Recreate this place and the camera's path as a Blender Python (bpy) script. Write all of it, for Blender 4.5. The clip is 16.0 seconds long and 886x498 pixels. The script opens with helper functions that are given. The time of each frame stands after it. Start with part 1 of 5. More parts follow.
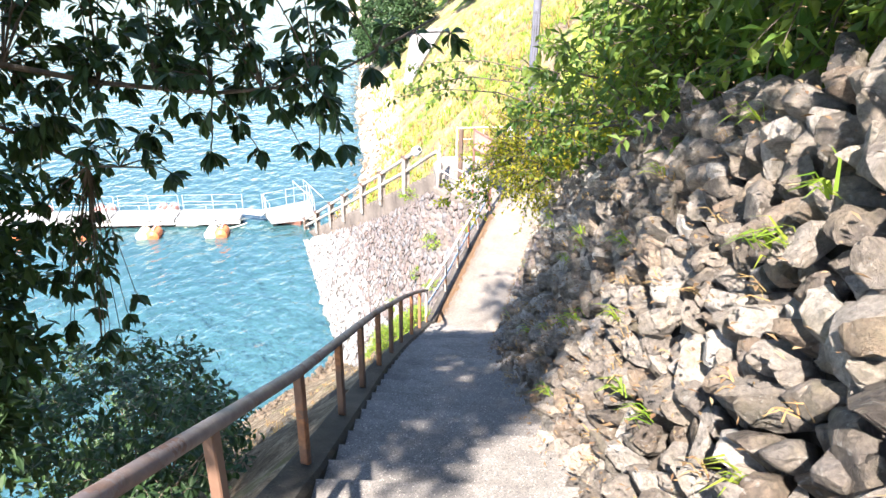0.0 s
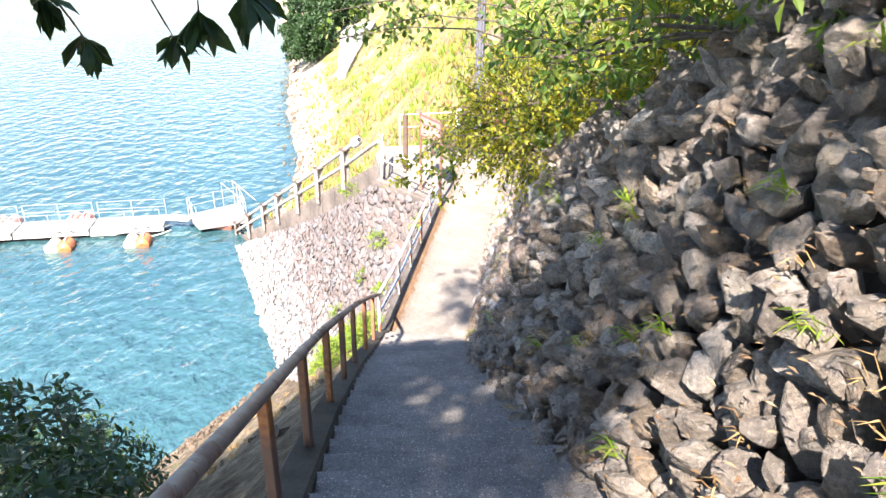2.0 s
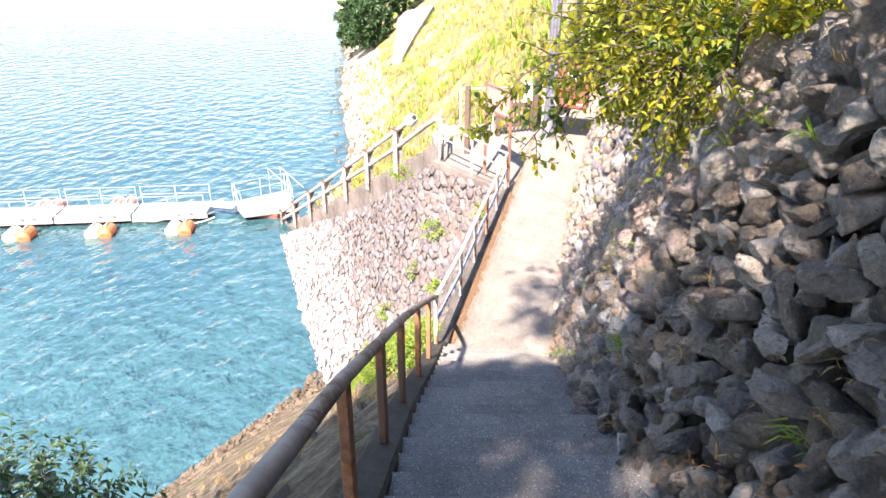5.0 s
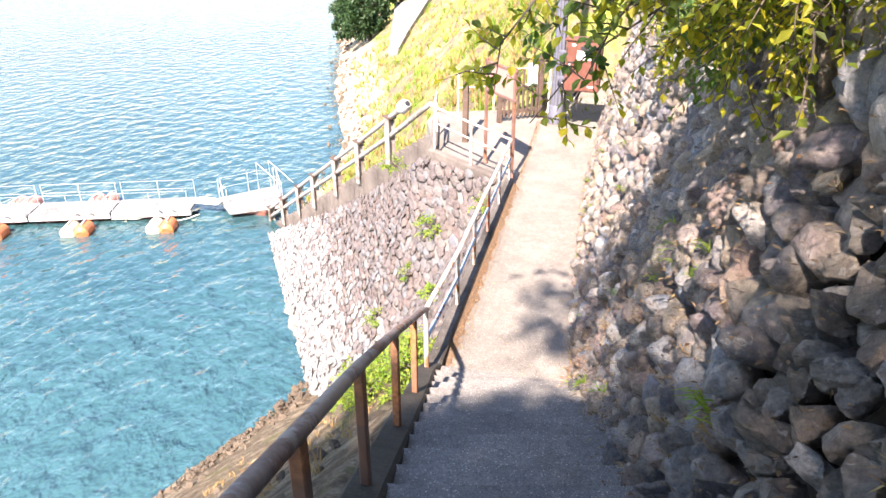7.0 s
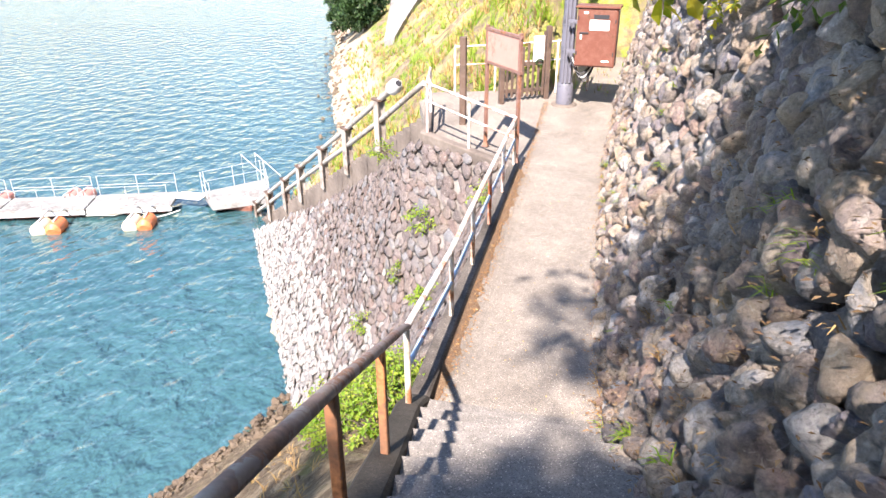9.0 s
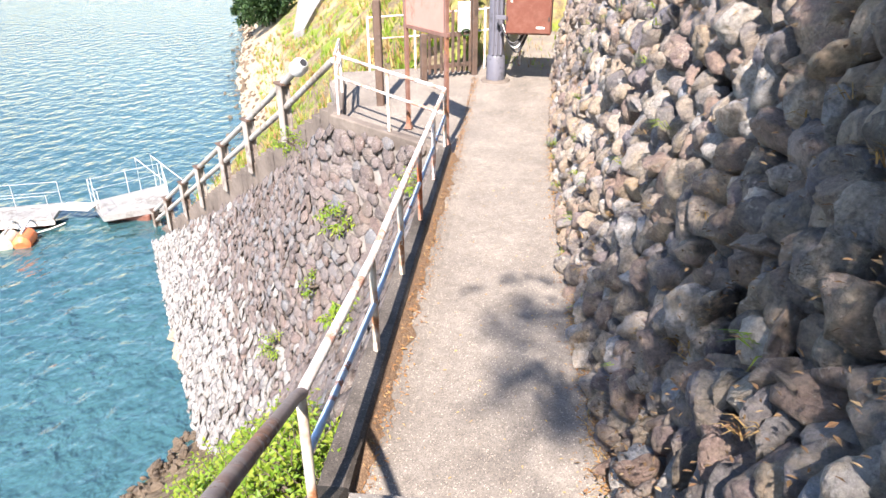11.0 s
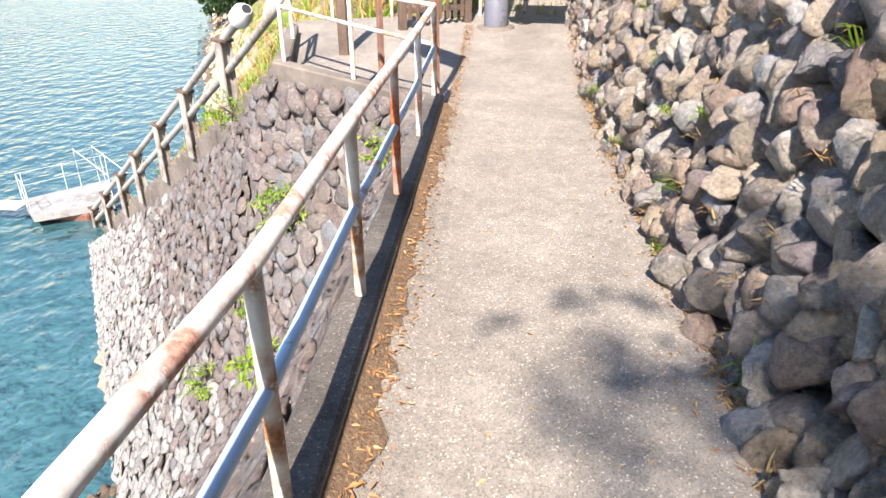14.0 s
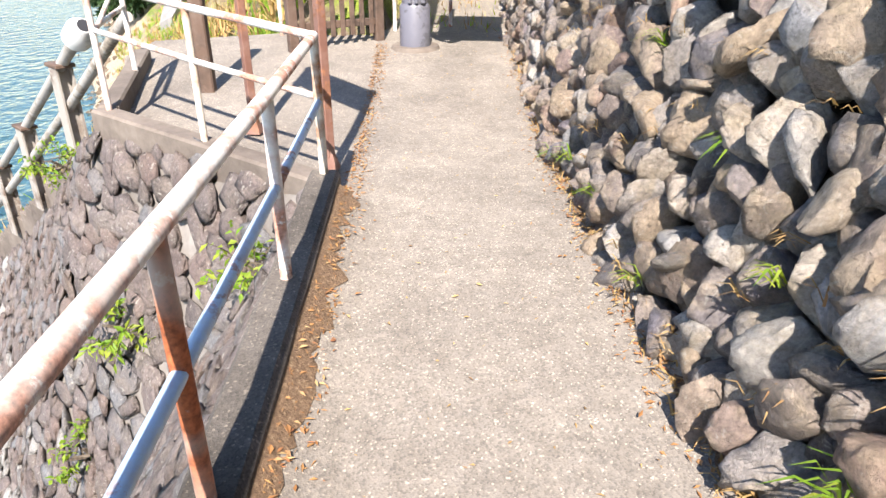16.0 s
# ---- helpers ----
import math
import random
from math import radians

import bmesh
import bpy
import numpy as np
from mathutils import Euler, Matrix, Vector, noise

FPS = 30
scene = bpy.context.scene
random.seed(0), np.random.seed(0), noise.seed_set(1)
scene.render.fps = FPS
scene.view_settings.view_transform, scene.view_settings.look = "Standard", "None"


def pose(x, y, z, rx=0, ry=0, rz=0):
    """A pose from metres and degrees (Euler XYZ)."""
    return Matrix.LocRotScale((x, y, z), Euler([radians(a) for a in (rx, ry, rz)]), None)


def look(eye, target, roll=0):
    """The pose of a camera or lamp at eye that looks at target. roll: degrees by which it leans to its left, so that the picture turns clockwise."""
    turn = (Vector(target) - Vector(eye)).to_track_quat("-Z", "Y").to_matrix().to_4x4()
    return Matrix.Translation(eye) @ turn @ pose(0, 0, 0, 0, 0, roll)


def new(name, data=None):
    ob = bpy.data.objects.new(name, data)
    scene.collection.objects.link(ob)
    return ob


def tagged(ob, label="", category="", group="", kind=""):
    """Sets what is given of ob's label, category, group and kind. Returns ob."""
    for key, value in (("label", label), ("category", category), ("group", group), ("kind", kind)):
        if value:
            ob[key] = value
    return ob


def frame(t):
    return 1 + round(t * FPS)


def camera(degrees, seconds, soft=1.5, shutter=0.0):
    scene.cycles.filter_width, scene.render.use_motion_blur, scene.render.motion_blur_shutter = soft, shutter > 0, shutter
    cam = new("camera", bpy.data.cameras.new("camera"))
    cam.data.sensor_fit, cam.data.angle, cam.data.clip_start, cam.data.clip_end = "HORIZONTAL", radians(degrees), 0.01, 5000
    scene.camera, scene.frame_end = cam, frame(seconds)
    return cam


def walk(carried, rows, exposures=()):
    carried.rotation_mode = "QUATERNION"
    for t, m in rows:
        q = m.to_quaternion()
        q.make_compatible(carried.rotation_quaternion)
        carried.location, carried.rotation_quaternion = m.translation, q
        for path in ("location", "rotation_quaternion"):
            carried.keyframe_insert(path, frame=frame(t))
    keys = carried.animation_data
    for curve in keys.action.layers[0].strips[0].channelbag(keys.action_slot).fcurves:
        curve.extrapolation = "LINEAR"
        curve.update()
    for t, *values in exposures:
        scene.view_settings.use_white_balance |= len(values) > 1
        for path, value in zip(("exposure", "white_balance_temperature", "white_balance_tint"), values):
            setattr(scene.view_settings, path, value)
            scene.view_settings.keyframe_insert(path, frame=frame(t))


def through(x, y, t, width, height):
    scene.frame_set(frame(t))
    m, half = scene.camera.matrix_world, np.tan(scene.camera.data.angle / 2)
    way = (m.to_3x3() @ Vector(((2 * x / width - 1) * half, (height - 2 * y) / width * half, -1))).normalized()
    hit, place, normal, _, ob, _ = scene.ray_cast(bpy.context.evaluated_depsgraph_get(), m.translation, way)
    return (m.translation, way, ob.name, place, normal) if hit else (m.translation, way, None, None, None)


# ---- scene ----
cam = camera(65.9, 16.0)
PATH = [
    (0, (3.444, -12.782, 7.912), (3.015, -11.023, 7.063), 1.0),
    (0.5, (3.245, -12.305, 7.643), (2.923, -10.522, 6.796), 1.1),
    (1, (3.038, -11.853, 7.376), (2.758, -10.062, 6.53), 1.0),
    (1.5, (2.87, -11.389, 7.13), (2.612, -9.594, 6.286), 0.8),
    (2, (2.729, -10.942, 6.869), (2.473, -9.147, 6.025), 0.9),
    (2.5, (2.601, -10.557, 6.641), (2.293, -8.77, 5.797), 0.8),
    (3, (2.483, -10.15, 6.422), (2.13, -8.373, 5.575), 0.8),
    (3.5, (2.351, -9.731, 6.232), (1.971, -7.96, 5.382), 0.7),
    (4, (2.224, -9.262, 5.989), (1.829, -7.497, 5.137), 0.5),
    (6.5, (1.765, -7.198, 5.005), (1.36, -5.44, 4.143), 0.1),
    (7, (1.705, -6.703, 4.784), (1.303, -4.945, 3.92), 0.0),
    (7.5, (1.639, -6.244, 4.539), (1.241, -4.486, 3.674), -0.1),
    (8, (1.574, -5.797, 4.314), (1.171, -4.041, 3.446), -0.2),
    (8.5, (1.503, -5.322, 4.109), (1.091, -3.568, 3.24), -0.2),
    (9, (1.406, -4.864, 3.881), (1.004, -3.109, 3.01), -0.2),
    (9.5, (1.282, -4.357, 3.628), (0.939, -2.588, 2.759), -0.2),
    (10, (1.173, -3.86, 3.407), (0.897, -2.081, 2.536), -0.3),
    (12.5, (0.888, -1.328, 2.205), (0.743, 0.464, 1.328), -0.1),
    (13, (0.825, -0.827, 1.936), (0.685, 0.967, 1.062), -0.1),
    (13.5, (0.706, -0.286, 1.634), (0.567, 1.506, 0.757), -0.2),
    (14, (0.622, 0.152, 1.44), (0.483, 1.946, 0.567), -0.3),
    (14.5, (0.54, 0.714, 1.275), (0.444, 2.507, 0.395), -0.3),
    (15, (0.541, 1.388, 1.265), (0.533, 3.186, 0.388), 0.1),
    (15.5, (0.618, 2.131, 1.245), (0.654, 3.931, 0.373), 0.1),
    (16, (0.627, 2.855, 1.317), (0.693, 4.652, 0.442), 0.1),
]
walk(cam, [(t, look(eye, target, roll)) for t, eye, target, roll in PATH], exposures=[(0, 2.25, 6500, 14), (4, 2.22, 6800, 19), (7, 2.08, 6800, 20), (9.5, 1.8, 6650, 18), (12.5, 1.7, 6600, 15), (16, 1.6, 6600, 13)])

# ---- light ----
TO_SUN = Vector((-0.08, -0.98, 1.02)).normalized()
sun_ob = new("sun", bpy.data.lights.new("sun", "SUN"))
sun_ob.data.energy, sun_ob.data.angle, sun_ob.data.color = 5.0, radians(0.8), (1.0, 0.94, 0.84)
sun_ob.matrix_world = look((0, 0, 40), Vector((0, 0, 40)) - TO_SUN)
sky = bpy.data.worlds.new("sky")
scene.world = sky
sky.use_nodes = True
sky_tex = sky.node_tree.nodes.new("ShaderNodeTexSky")
sky_tex.sky_type, sky_tex.sun_disc = "NISHITA", False
sky_tex.sun_elevation = math.asin(TO_SUN.z)
sky_tex.dust_density = 0.4
sky_tex.air_density = 1.25
sky_tex.ozone_density = 4.0
sky_tex.sun_rotation = math.atan2(TO_SUN.x, TO_SUN.y)
sky.node_tree.links.new(sky_tex.outputs["Color"], sky.node_tree.nodes["Background"].inputs["Color"])
sky.node_tree.nodes["Background"].inputs["Strength"].default_value = 0.1


# ---- materials ----
class Mat:
    """A small builder for node materials in object-independent world space."""

    def __init__(self, name, rough=0.8, metal=0.0, spec=0.4):
        self.m = bpy.data.materials.new(name)
        self.m.use_nodes = True
        self.t = self.m.node_tree
        self.b = self.t.nodes["Principled BSDF"]
        self.b.inputs["Roughness"].default_value = rough
        self.b.inputs["Metallic"].default_value = metal
        self.b.inputs["Specular IOR Level"].default_value = spec
        self.geo = self.t.nodes.new("ShaderNodeNewGeometry")
        self.pos = self.geo.outputs["Position"]

    def node(self, kind, **sets):
        n = self.t.nodes.new(kind)
        for k, v in sets.items():
            n.inputs[k].default_value = v
        return n

    def link(self, a, b):
        self.t.links.new(a, b)
        return self

    def local(self):
        self.pos = self.t.nodes.new("ShaderNodeTexCoord").outputs["Object"]
        return self

    def noise(self, scale, detail=4.0, rough=0.6, stretch=None, warp=0.0):
        n = self.node("ShaderNodeTexNoise", Scale=scale, Detail=detail, Roughness=rough, Distortion=warp)
        src = self.pos
        if stretch:
            mp = self.node("ShaderNodeMapping", Scale=stretch)
            self.link(self.pos, mp.inputs["Vector"])
            src = mp.outputs["Vector"]
        self.link(src, n.inputs["Vector"])
        return n.outputs["Fac"]

    def cells(self, scale, feature="F1", out="Distance"):
        n = self.node("ShaderNodeTexVoronoi", Scale=scale)
        n.feature = feature
        self.link(self.pos, n.inputs["Vector"])
        return n.outputs[out]

    def ramp(self, fac, stops):
        n = self.t.nodes.new("ShaderNodeValToRGB")
        e = n.color_ramp.elements
        while len(e) < len(stops):
            e.new(0.5)
        for el, (p, c) in zip(e, stops):
            el.position, el.color = p, (*c, 1) if len(c) == 3 else c
        self.link(fac, n.inputs["Fac"])
        return n.outputs["Color"]

    def mix(self, fac, a, b, how="MIX"):
        n = self.t.nodes.new("ShaderNodeMix")
        n.data_type, n.blend_type = "RGBA", how
        for src, ix in ((fac, 0), (a, 6), (b, 7)):
            if isinstance(src, (int, float)):
                n.inputs[ix].default_value = src
            elif isinstance(src, tuple):
                n.inputs[ix].default_value = (*src, 1)
            else:
                self.link(src, n.inputs[ix])
        return n.outputs[2]

    def random(self):
        return self.t.nodes.new("ShaderNodeObjectInfo").outputs["Random"]

    def island(self):
        return self.geo.outputs["Random Per Island"]

    def color(self, out):
        if isinstance(out, tuple):
            self.b.inputs["Base Color"].default_value = (*out, 1)
        else:
            self.link(out, self.b.inputs["Base Color"])
        return self

    def rough(self, out):
        return self.link(out, self.b.inputs["Roughness"])

    def bump(self, height, strength=0.5, distance=0.02):
        n = self.node("ShaderNodeBump", Strength=strength, Distance=distance)
        self.link(height, n.inputs["Height"])
        if self.b.inputs["Normal"].is_linked:
            self.link(self.b.inputs["Normal"].links[0].from_socket, n.inputs["Normal"])
        return self.link(n.outputs["Normal"], self.b.inputs["Normal"])


def stone_material(name, palette, per_island=False, moss=0.3, relief=0.1, stain=(0.34, 0.285, 0.225), stained=0.75, rough=0.86):
    """Weathered field stone: one tint a stone, broad stains, pale lichen and mineral grain."""
    k = Mat(name, rough, spec=0.35)
    tint = k.ramp(k.island() if per_island else k.random(), [(i / (len(palette) - 1), c) for i, c in enumerate(palette)])
    grain = k.ramp(k.noise(42, 7, 0.75), [(0.28, (0.5, 0.5, 0.5)), (0.5, (1, 1, 1)), (0.72, (1.5, 1.47, 1.42))])
    c = k.mix(1.0, tint, grain, "MULTIPLY")
    tan = k.ramp(k.noise(4.3, 6, 0.68, warp=0.8), [(0.45, (0, 0, 0)), (0.63, (stained,) * 3)])
    c = k.mix(tan, c, k.mix(1.0, grain, stain, "MULTIPLY"))
    dark = k.ramp(k.noise(6.1, 6, 0.7, warp=0.5), [(0.52, (0, 0, 0)), (0.68, (0.7, 0.7, 0.7))])
    c = k.mix(dark, c, k.mix(1.0, c, (0.38, 0.36, 0.37), "MULTIPLY"))
    lichen = k.ramp(k.noise(17, 5, 0.6, warp=1.5), [(0.6, (0, 0, 0)), (0.66, (0.8, 0.8, 0.8))])
    c = k.mix(lichen, c, k.mix(0.55, c, (0.46, 0.44, 0.4)))
    if moss:
        green = k.ramp(k.noise(2.3, 5, 0.7), [(0.55, (0, 0, 0)), (0.72, (moss, moss, moss))])
        c = k.mix(green, c, (0.14, 0.13, 0.05))
    k.color(c).bump(k.noise(7, 8, 0.72, warp=0.7), 1.0, relief).bump(k.cells(26, "SMOOTH_F1"), 0.5, relief * 0.25).bump(k.noise(55, 6, 0.75), 0.8, 0.018)
    return k.m


def leaf_material(name, colors, through=0.35, rough=0.5):
    k = Mat(name, rough, spec=0.35)
    c = k.ramp(k.island(), [(i / (len(colors) - 1), v) for i, v in enumerate(colors)])
    c = k.mix(0.55, c, k.ramp(k.noise(16, 2), [(0.3, (0.6, 0.6, 0.6)), (0.7, (1.3, 1.3, 1.2))]), "MULTIPLY")
    k.color(c)
    tr = k.t.nodes.new("ShaderNodeBsdfTranslucent")
    k.link(k.mix(1.0, c, (1.5, 1.45, 0.7), "MULTIPLY"), tr.inputs["Color"])
    ms = k.node("ShaderNodeMixShader", Fac=through)
    out = k.t.nodes["Material Output"]
    k.link(k.b.outputs[0], ms.inputs[1]).link(tr.outputs[0], ms.inputs[2]).link(ms.outputs[0], out.inputs["Surface"])
    return k.m


def paint_material(name, paint, rust=(0.2, 0.07, 0.03), amount=0.5, rough=0.45, scale=6.0, dirt=(0.35, 0.33, 0.3)):
    """Old paint that flakes off to rust, dirty in large patches."""
    k = Mat(name, rough, spec=0.45)
    flake = k.ramp(k.noise(scale, 9, 0.72), [(0.56 - 0.2 * amount, (0, 0, 0)), (0.6 - 0.2 * amount, (1, 1, 1))])
    big = k.ramp(k.noise(scale * 0.28, 3), [(0.44, (0, 0, 0)), (0.6, (1, 1, 1))])
    mask = k.mix(1.0, flake, big, "MULTIPLY")
    base = k.mix(k.ramp(k.noise(scale * 2.2, 6, 0.7), [(0.45, (0, 0, 0)), (0.75, (0.6, 0.6, 0.6))]), paint, dirt)
    rst = k.ramp(k.noise(scale * 6, 6), [(0.3, tuple(v * 0.55 for v in rust)), (0.7, tuple(min(1, v * 1.7) for v in rust))])
    k.color(k.mix(mask, base, rst)).rough(k.mix(mask, (rough,) * 3, (0.9,) * 3))
    k.bump(mask, -0.25, 0.003).bump(k.noise(scale * 9, 4), 0.12, 0.004)
    return k.m


def concrete_material(name, base, dark, speck=True):
    k = Mat(name, 0.9, spec=0.25)
    c = k.ramp(k.noise(1.3, 7, 0.62), [(0.3, dark), (0.66, base)])
    c = k.mix(0.7, c, k.ramp(k.noise(11, 6, 0.7), [(0.3, (0.72, 0.7, 0.68)), (0.7, (1.12, 1.12, 1.12))]), "MULTIPLY")
    if speck:
        stones = k.cells(120, out="Color")
        bw = k.t.nodes.new("ShaderNodeRGBToBW")
        k.link(stones, bw.inputs[0])
        c = k.mix(1.0, c, k.ramp(bw.outputs[0], [(0.15, (0.62, 0.62, 0.63)), (0.5, (0.92, 0.91, 0.9)), (0.82, (1.02, 1.0, 0.98)), (0.9, (1.9, 1.84, 1.72))]), "MULTIPLY")
        k.bump(k.cells(120), 0.5, 0.004)
    k.color(c).bump(k.noise(30, 6, 0.7), 0.3, 0.008)
    return k.m


STONE_TINTS = [(0.08, 0.066, 0.058), (0.3, 0.265, 0.235), (0.15, 0.118, 0.092), (0.48, 0.44, 0.4), (0.23, 0.17, 0.125), (0.11, 0.095, 0.086), (0.36, 0.32, 0.285), (0.19, 0.16, 0.14)]
MAT_STONE = stone_material("angular_stone", STONE_TINTS, moss=0.3, stain=(0.27, 0.22, 0.165), stained=0.6)
MAT_STONE_REST = stone_material("angular_stone_joined", STONE_TINTS, True, moss=0.3, stain=(0.27, 0.22, 0.165), stained=0.6)
COBBLE_TINTS = [(0.1, 0.09, 0.092), (0.19, 0.175, 0.178), (0.19, 0.14, 0.115), (0.29, 0.27, 0.265), (0.27, 0.185, 0.15), (0.14, 0.14, 0.175), (0.34, 0.26, 0.19), (0.4, 0.37, 0.345), (0.22, 0.235, 0.27)]
MAT_COBBLE = stone_material("river_stone", COBBLE_TINTS, moss=0.22, relief=0.075, stain=(0.36, 0.29, 0.21), stained=0.65, rough=0.68)
MAT_COBBLE_REST = stone_material("river_stone_joined", COBBLE_TINTS, True, 0.22, 0.075, (0.36, 0.29, 0.21), 0.65, 0.68)
BANK_TINTS = [(0.095, 0.079, 0.078), (0.155, 0.128, 0.125), (0.12, 0.094, 0.089), (0.2, 0.172, 0.168), (0.14, 0.1, 0.09), (0.165, 0.168, 0.18), (0.13, 0.108, 0.106)]
MAT_BANK = stone_material("bank_stone", BANK_TINTS, moss=0.12, relief=0.04, stain=(0.2, 0.165, 0.14), stained=0.5)
MAT_BANK_REST = stone_material("bank_stone_joined", BANK_TINTS, True, 0.1, 0.04, (0.2, 0.165, 0.14), 0.5)
MAT_BLEACHED = stone_material("bleached_stone", [(0.21, 0.2, 0.193), (0.28, 0.27, 0.262), (0.24, 0.226, 0.218), (0.17, 0.162, 0.158)], True, 0, 0.04, (0.38, 0.36, 0.34), 0.5)
MAT_PATH = concrete_material("washed_concrete", (0.285, 0.255, 0.225), (0.185, 0.165, 0.147))
MAT_STEP = concrete_material("worn_step_concrete", (0.27, 0.25, 0.232), (0.15, 0.14, 0.132))
MAT_KERB = concrete_material("mossy_kerb_concrete", (0.16, 0.142, 0.128), (0.045, 0.039, 0.034))
MAT_KERB_MOSS = concrete_material("black_mossy_concrete", (0.075, 0.066, 0.055), (0.022, 0.02, 0.016))
MAT_TERRACE = concrete_material("terrace_concrete", (0.2, 0.168, 0.145), (0.1, 0.082, 0.072), False)
MAT_RAIL = paint_material("white_rail_paint", (0.66, 0.64, 0.62), (0.36, 0.19, 0.14), 0.78, 0.42, 13)
MAT_MID = paint_material("blue_rail_paint", (0.34, 0.47, 0.62), (0.22, 0.1, 0.06), 0.18, 0.4, 6)
MAT_RUST = paint_material("rusted_post", (0.42, 0.35, 0.3), (0.26, 0.075, 0.028), 1.0, 0.6, 8)
MAT_POST = paint_material("stained_post", (0.56, 0.51, 0.44), (0.25, 0.11, 0.05), 0.85, 0.5, 13)
MAT_BROWN = paint_material("brown_rail_paint", (0.16, 0.125, 0.12), (0.16, 0.085, 0.055), 0.5, 0.5, 5, (0.3, 0.27, 0.25))
MAT_BROWN_SIGN = paint_material("brown_sign_paint", (0.17, 0.085, 0.065), (0.2, 0.09, 0.05), 0.25, 0.45, 3, (0.3, 0.2, 0.17))
MAT_CABINET = paint_material("brown_cabinet_paint", (0.15, 0.055, 0.038), (0.12, 0.05, 0.03), 0.15, 0.38, 3, (0.24, 0.12, 0.09))
MAT_WOOD = paint_material("dark_wood", (0.1, 0.062, 0.045), (0.05, 0.035, 0.028), 0.6, 0.75, 4, (0.16, 0.12, 0.1))
MAT_LOG = paint_material("weathered_rail", (0.33, 0.315, 0.3), (0.2, 0.17, 0.14), 0.5, 0.7, 4, (0.28, 0.25, 0.21))
MAT_PILE = paint_material("weathered_pile", (0.3, 0.275, 0.25), (0.12, 0.085, 0.065), 0.6, 0.7, 5, (0.28, 0.25, 0.22))
MAT_STEEL = paint_material("grey_pole_paint", (0.12, 0.12, 0.15), (0.07, 0.07, 0.08), 0.3, 0.5, 2, (0.17, 0.17, 0.2))
MAT_WHITE = paint_material("white_pier_paint", (0.5, 0.51, 0.52), (0.4, 0.38, 0.35), 0.25, 0.5, 3, (0.6, 0.6, 0.58))
MAT_DECK = paint_material("pale_deck", (0.24, 0.235, 0.23), (0.16, 0.15, 0.14), 0.4, 0.7, 2, (0.3, 0.29, 0.28))
MAT_ORANGE = paint_material("orange_float", (0.62, 0.16, 0.05), (0.4, 0.12, 0.05), 0.3, 0.5, 3, (0.5, 0.25, 0.15))
MAT_CREAM = paint_material("cream_float", (0.62, 0.55, 0.42), (0.5, 0.3, 0.15), 0.3, 0.5, 3, (0.5, 0.45, 0.38))
MAT_PINK = paint_material("faded_red_float", (0.62, 0.24, 0.2), (0.45, 0.2, 0.16), 0.3, 0.5, 3, (0.55, 0.35, 0.3))
MAT_CABLE = Mat("black_cable", 0.5).color((0.03, 0.03, 0.035)).m
MAT_PALE = Mat("pale_plastic", 0.5).color((0.7, 0.7, 0.68)).m
MAT_CONDUIT = Mat("grey_conduit", 0.5).color((0.13, 0.13, 0.16)).m
MAT_ROPE = Mat("white_rope", 0.8).color((0.6, 0.58, 0.5)).m
MAT_BARK = (lambda k: k.color(k.ramp(k.noise(14, 6, 0.7, (1, 1, 0.25)), [(0.3, (0.045, 0.034, 0.026)), (0.7, (0.16, 0.125, 0.095))])).bump(k.noise(25, 6, 0.7, (1, 1, 0.25)), 0.8, 0.03).m)(Mat("bark", 0.9))
MAT_LEAF_DARK = leaf_material("dark_leaf", [(0.018, 0.04, 0.016), (0.03, 0.065, 0.02), (0.045, 0.085, 0.03)], 0.22)
MAT_LEAF_GREEN = leaf_material("green_leaf", [(0.05, 0.11, 0.025), (0.09, 0.16, 0.03), (0.16, 0.21, 0.04), (0.07, 0.12, 0.03)], 0.4)
MAT_LEAF_YELLOW = leaf_material("yellow_leaf", [(0.13, 0.19, 0.025), (0.3, 0.3, 0.03), (0.46, 0.38, 0.035), (0.22, 0.26, 0.03), (0.08, 0.12, 0.02)], 0.55)
MAT_LEAF_BRIGHT = leaf_material("bright_leaf", [(0.14, 0.26, 0.03), (0.22, 0.33, 0.04), (0.32, 0.36, 0.06)], 0.5)
MAT_STRAW = leaf_material("dry_straw", [(0.32, 0.2, 0.09), (0.42, 0.29, 0.13), (0.24, 0.13, 0.06)], 0.2, 0.8)
MAT_DEAD = leaf_material("dead_leaf", [(0.1, 0.06, 0.03), (0.2, 0.13, 0.07), (0.14, 0.075, 0.04), (0.3, 0.22, 0.13)], 0.1, 0.85)
MAT_LITTER = leaf_material("leaf_litter", [(0.2, 0.09, 0.035), (0.33, 0.18, 0.07), (0.26, 0.11, 0.05), (0.4, 0.28, 0.14)], 0.1, 0.8)


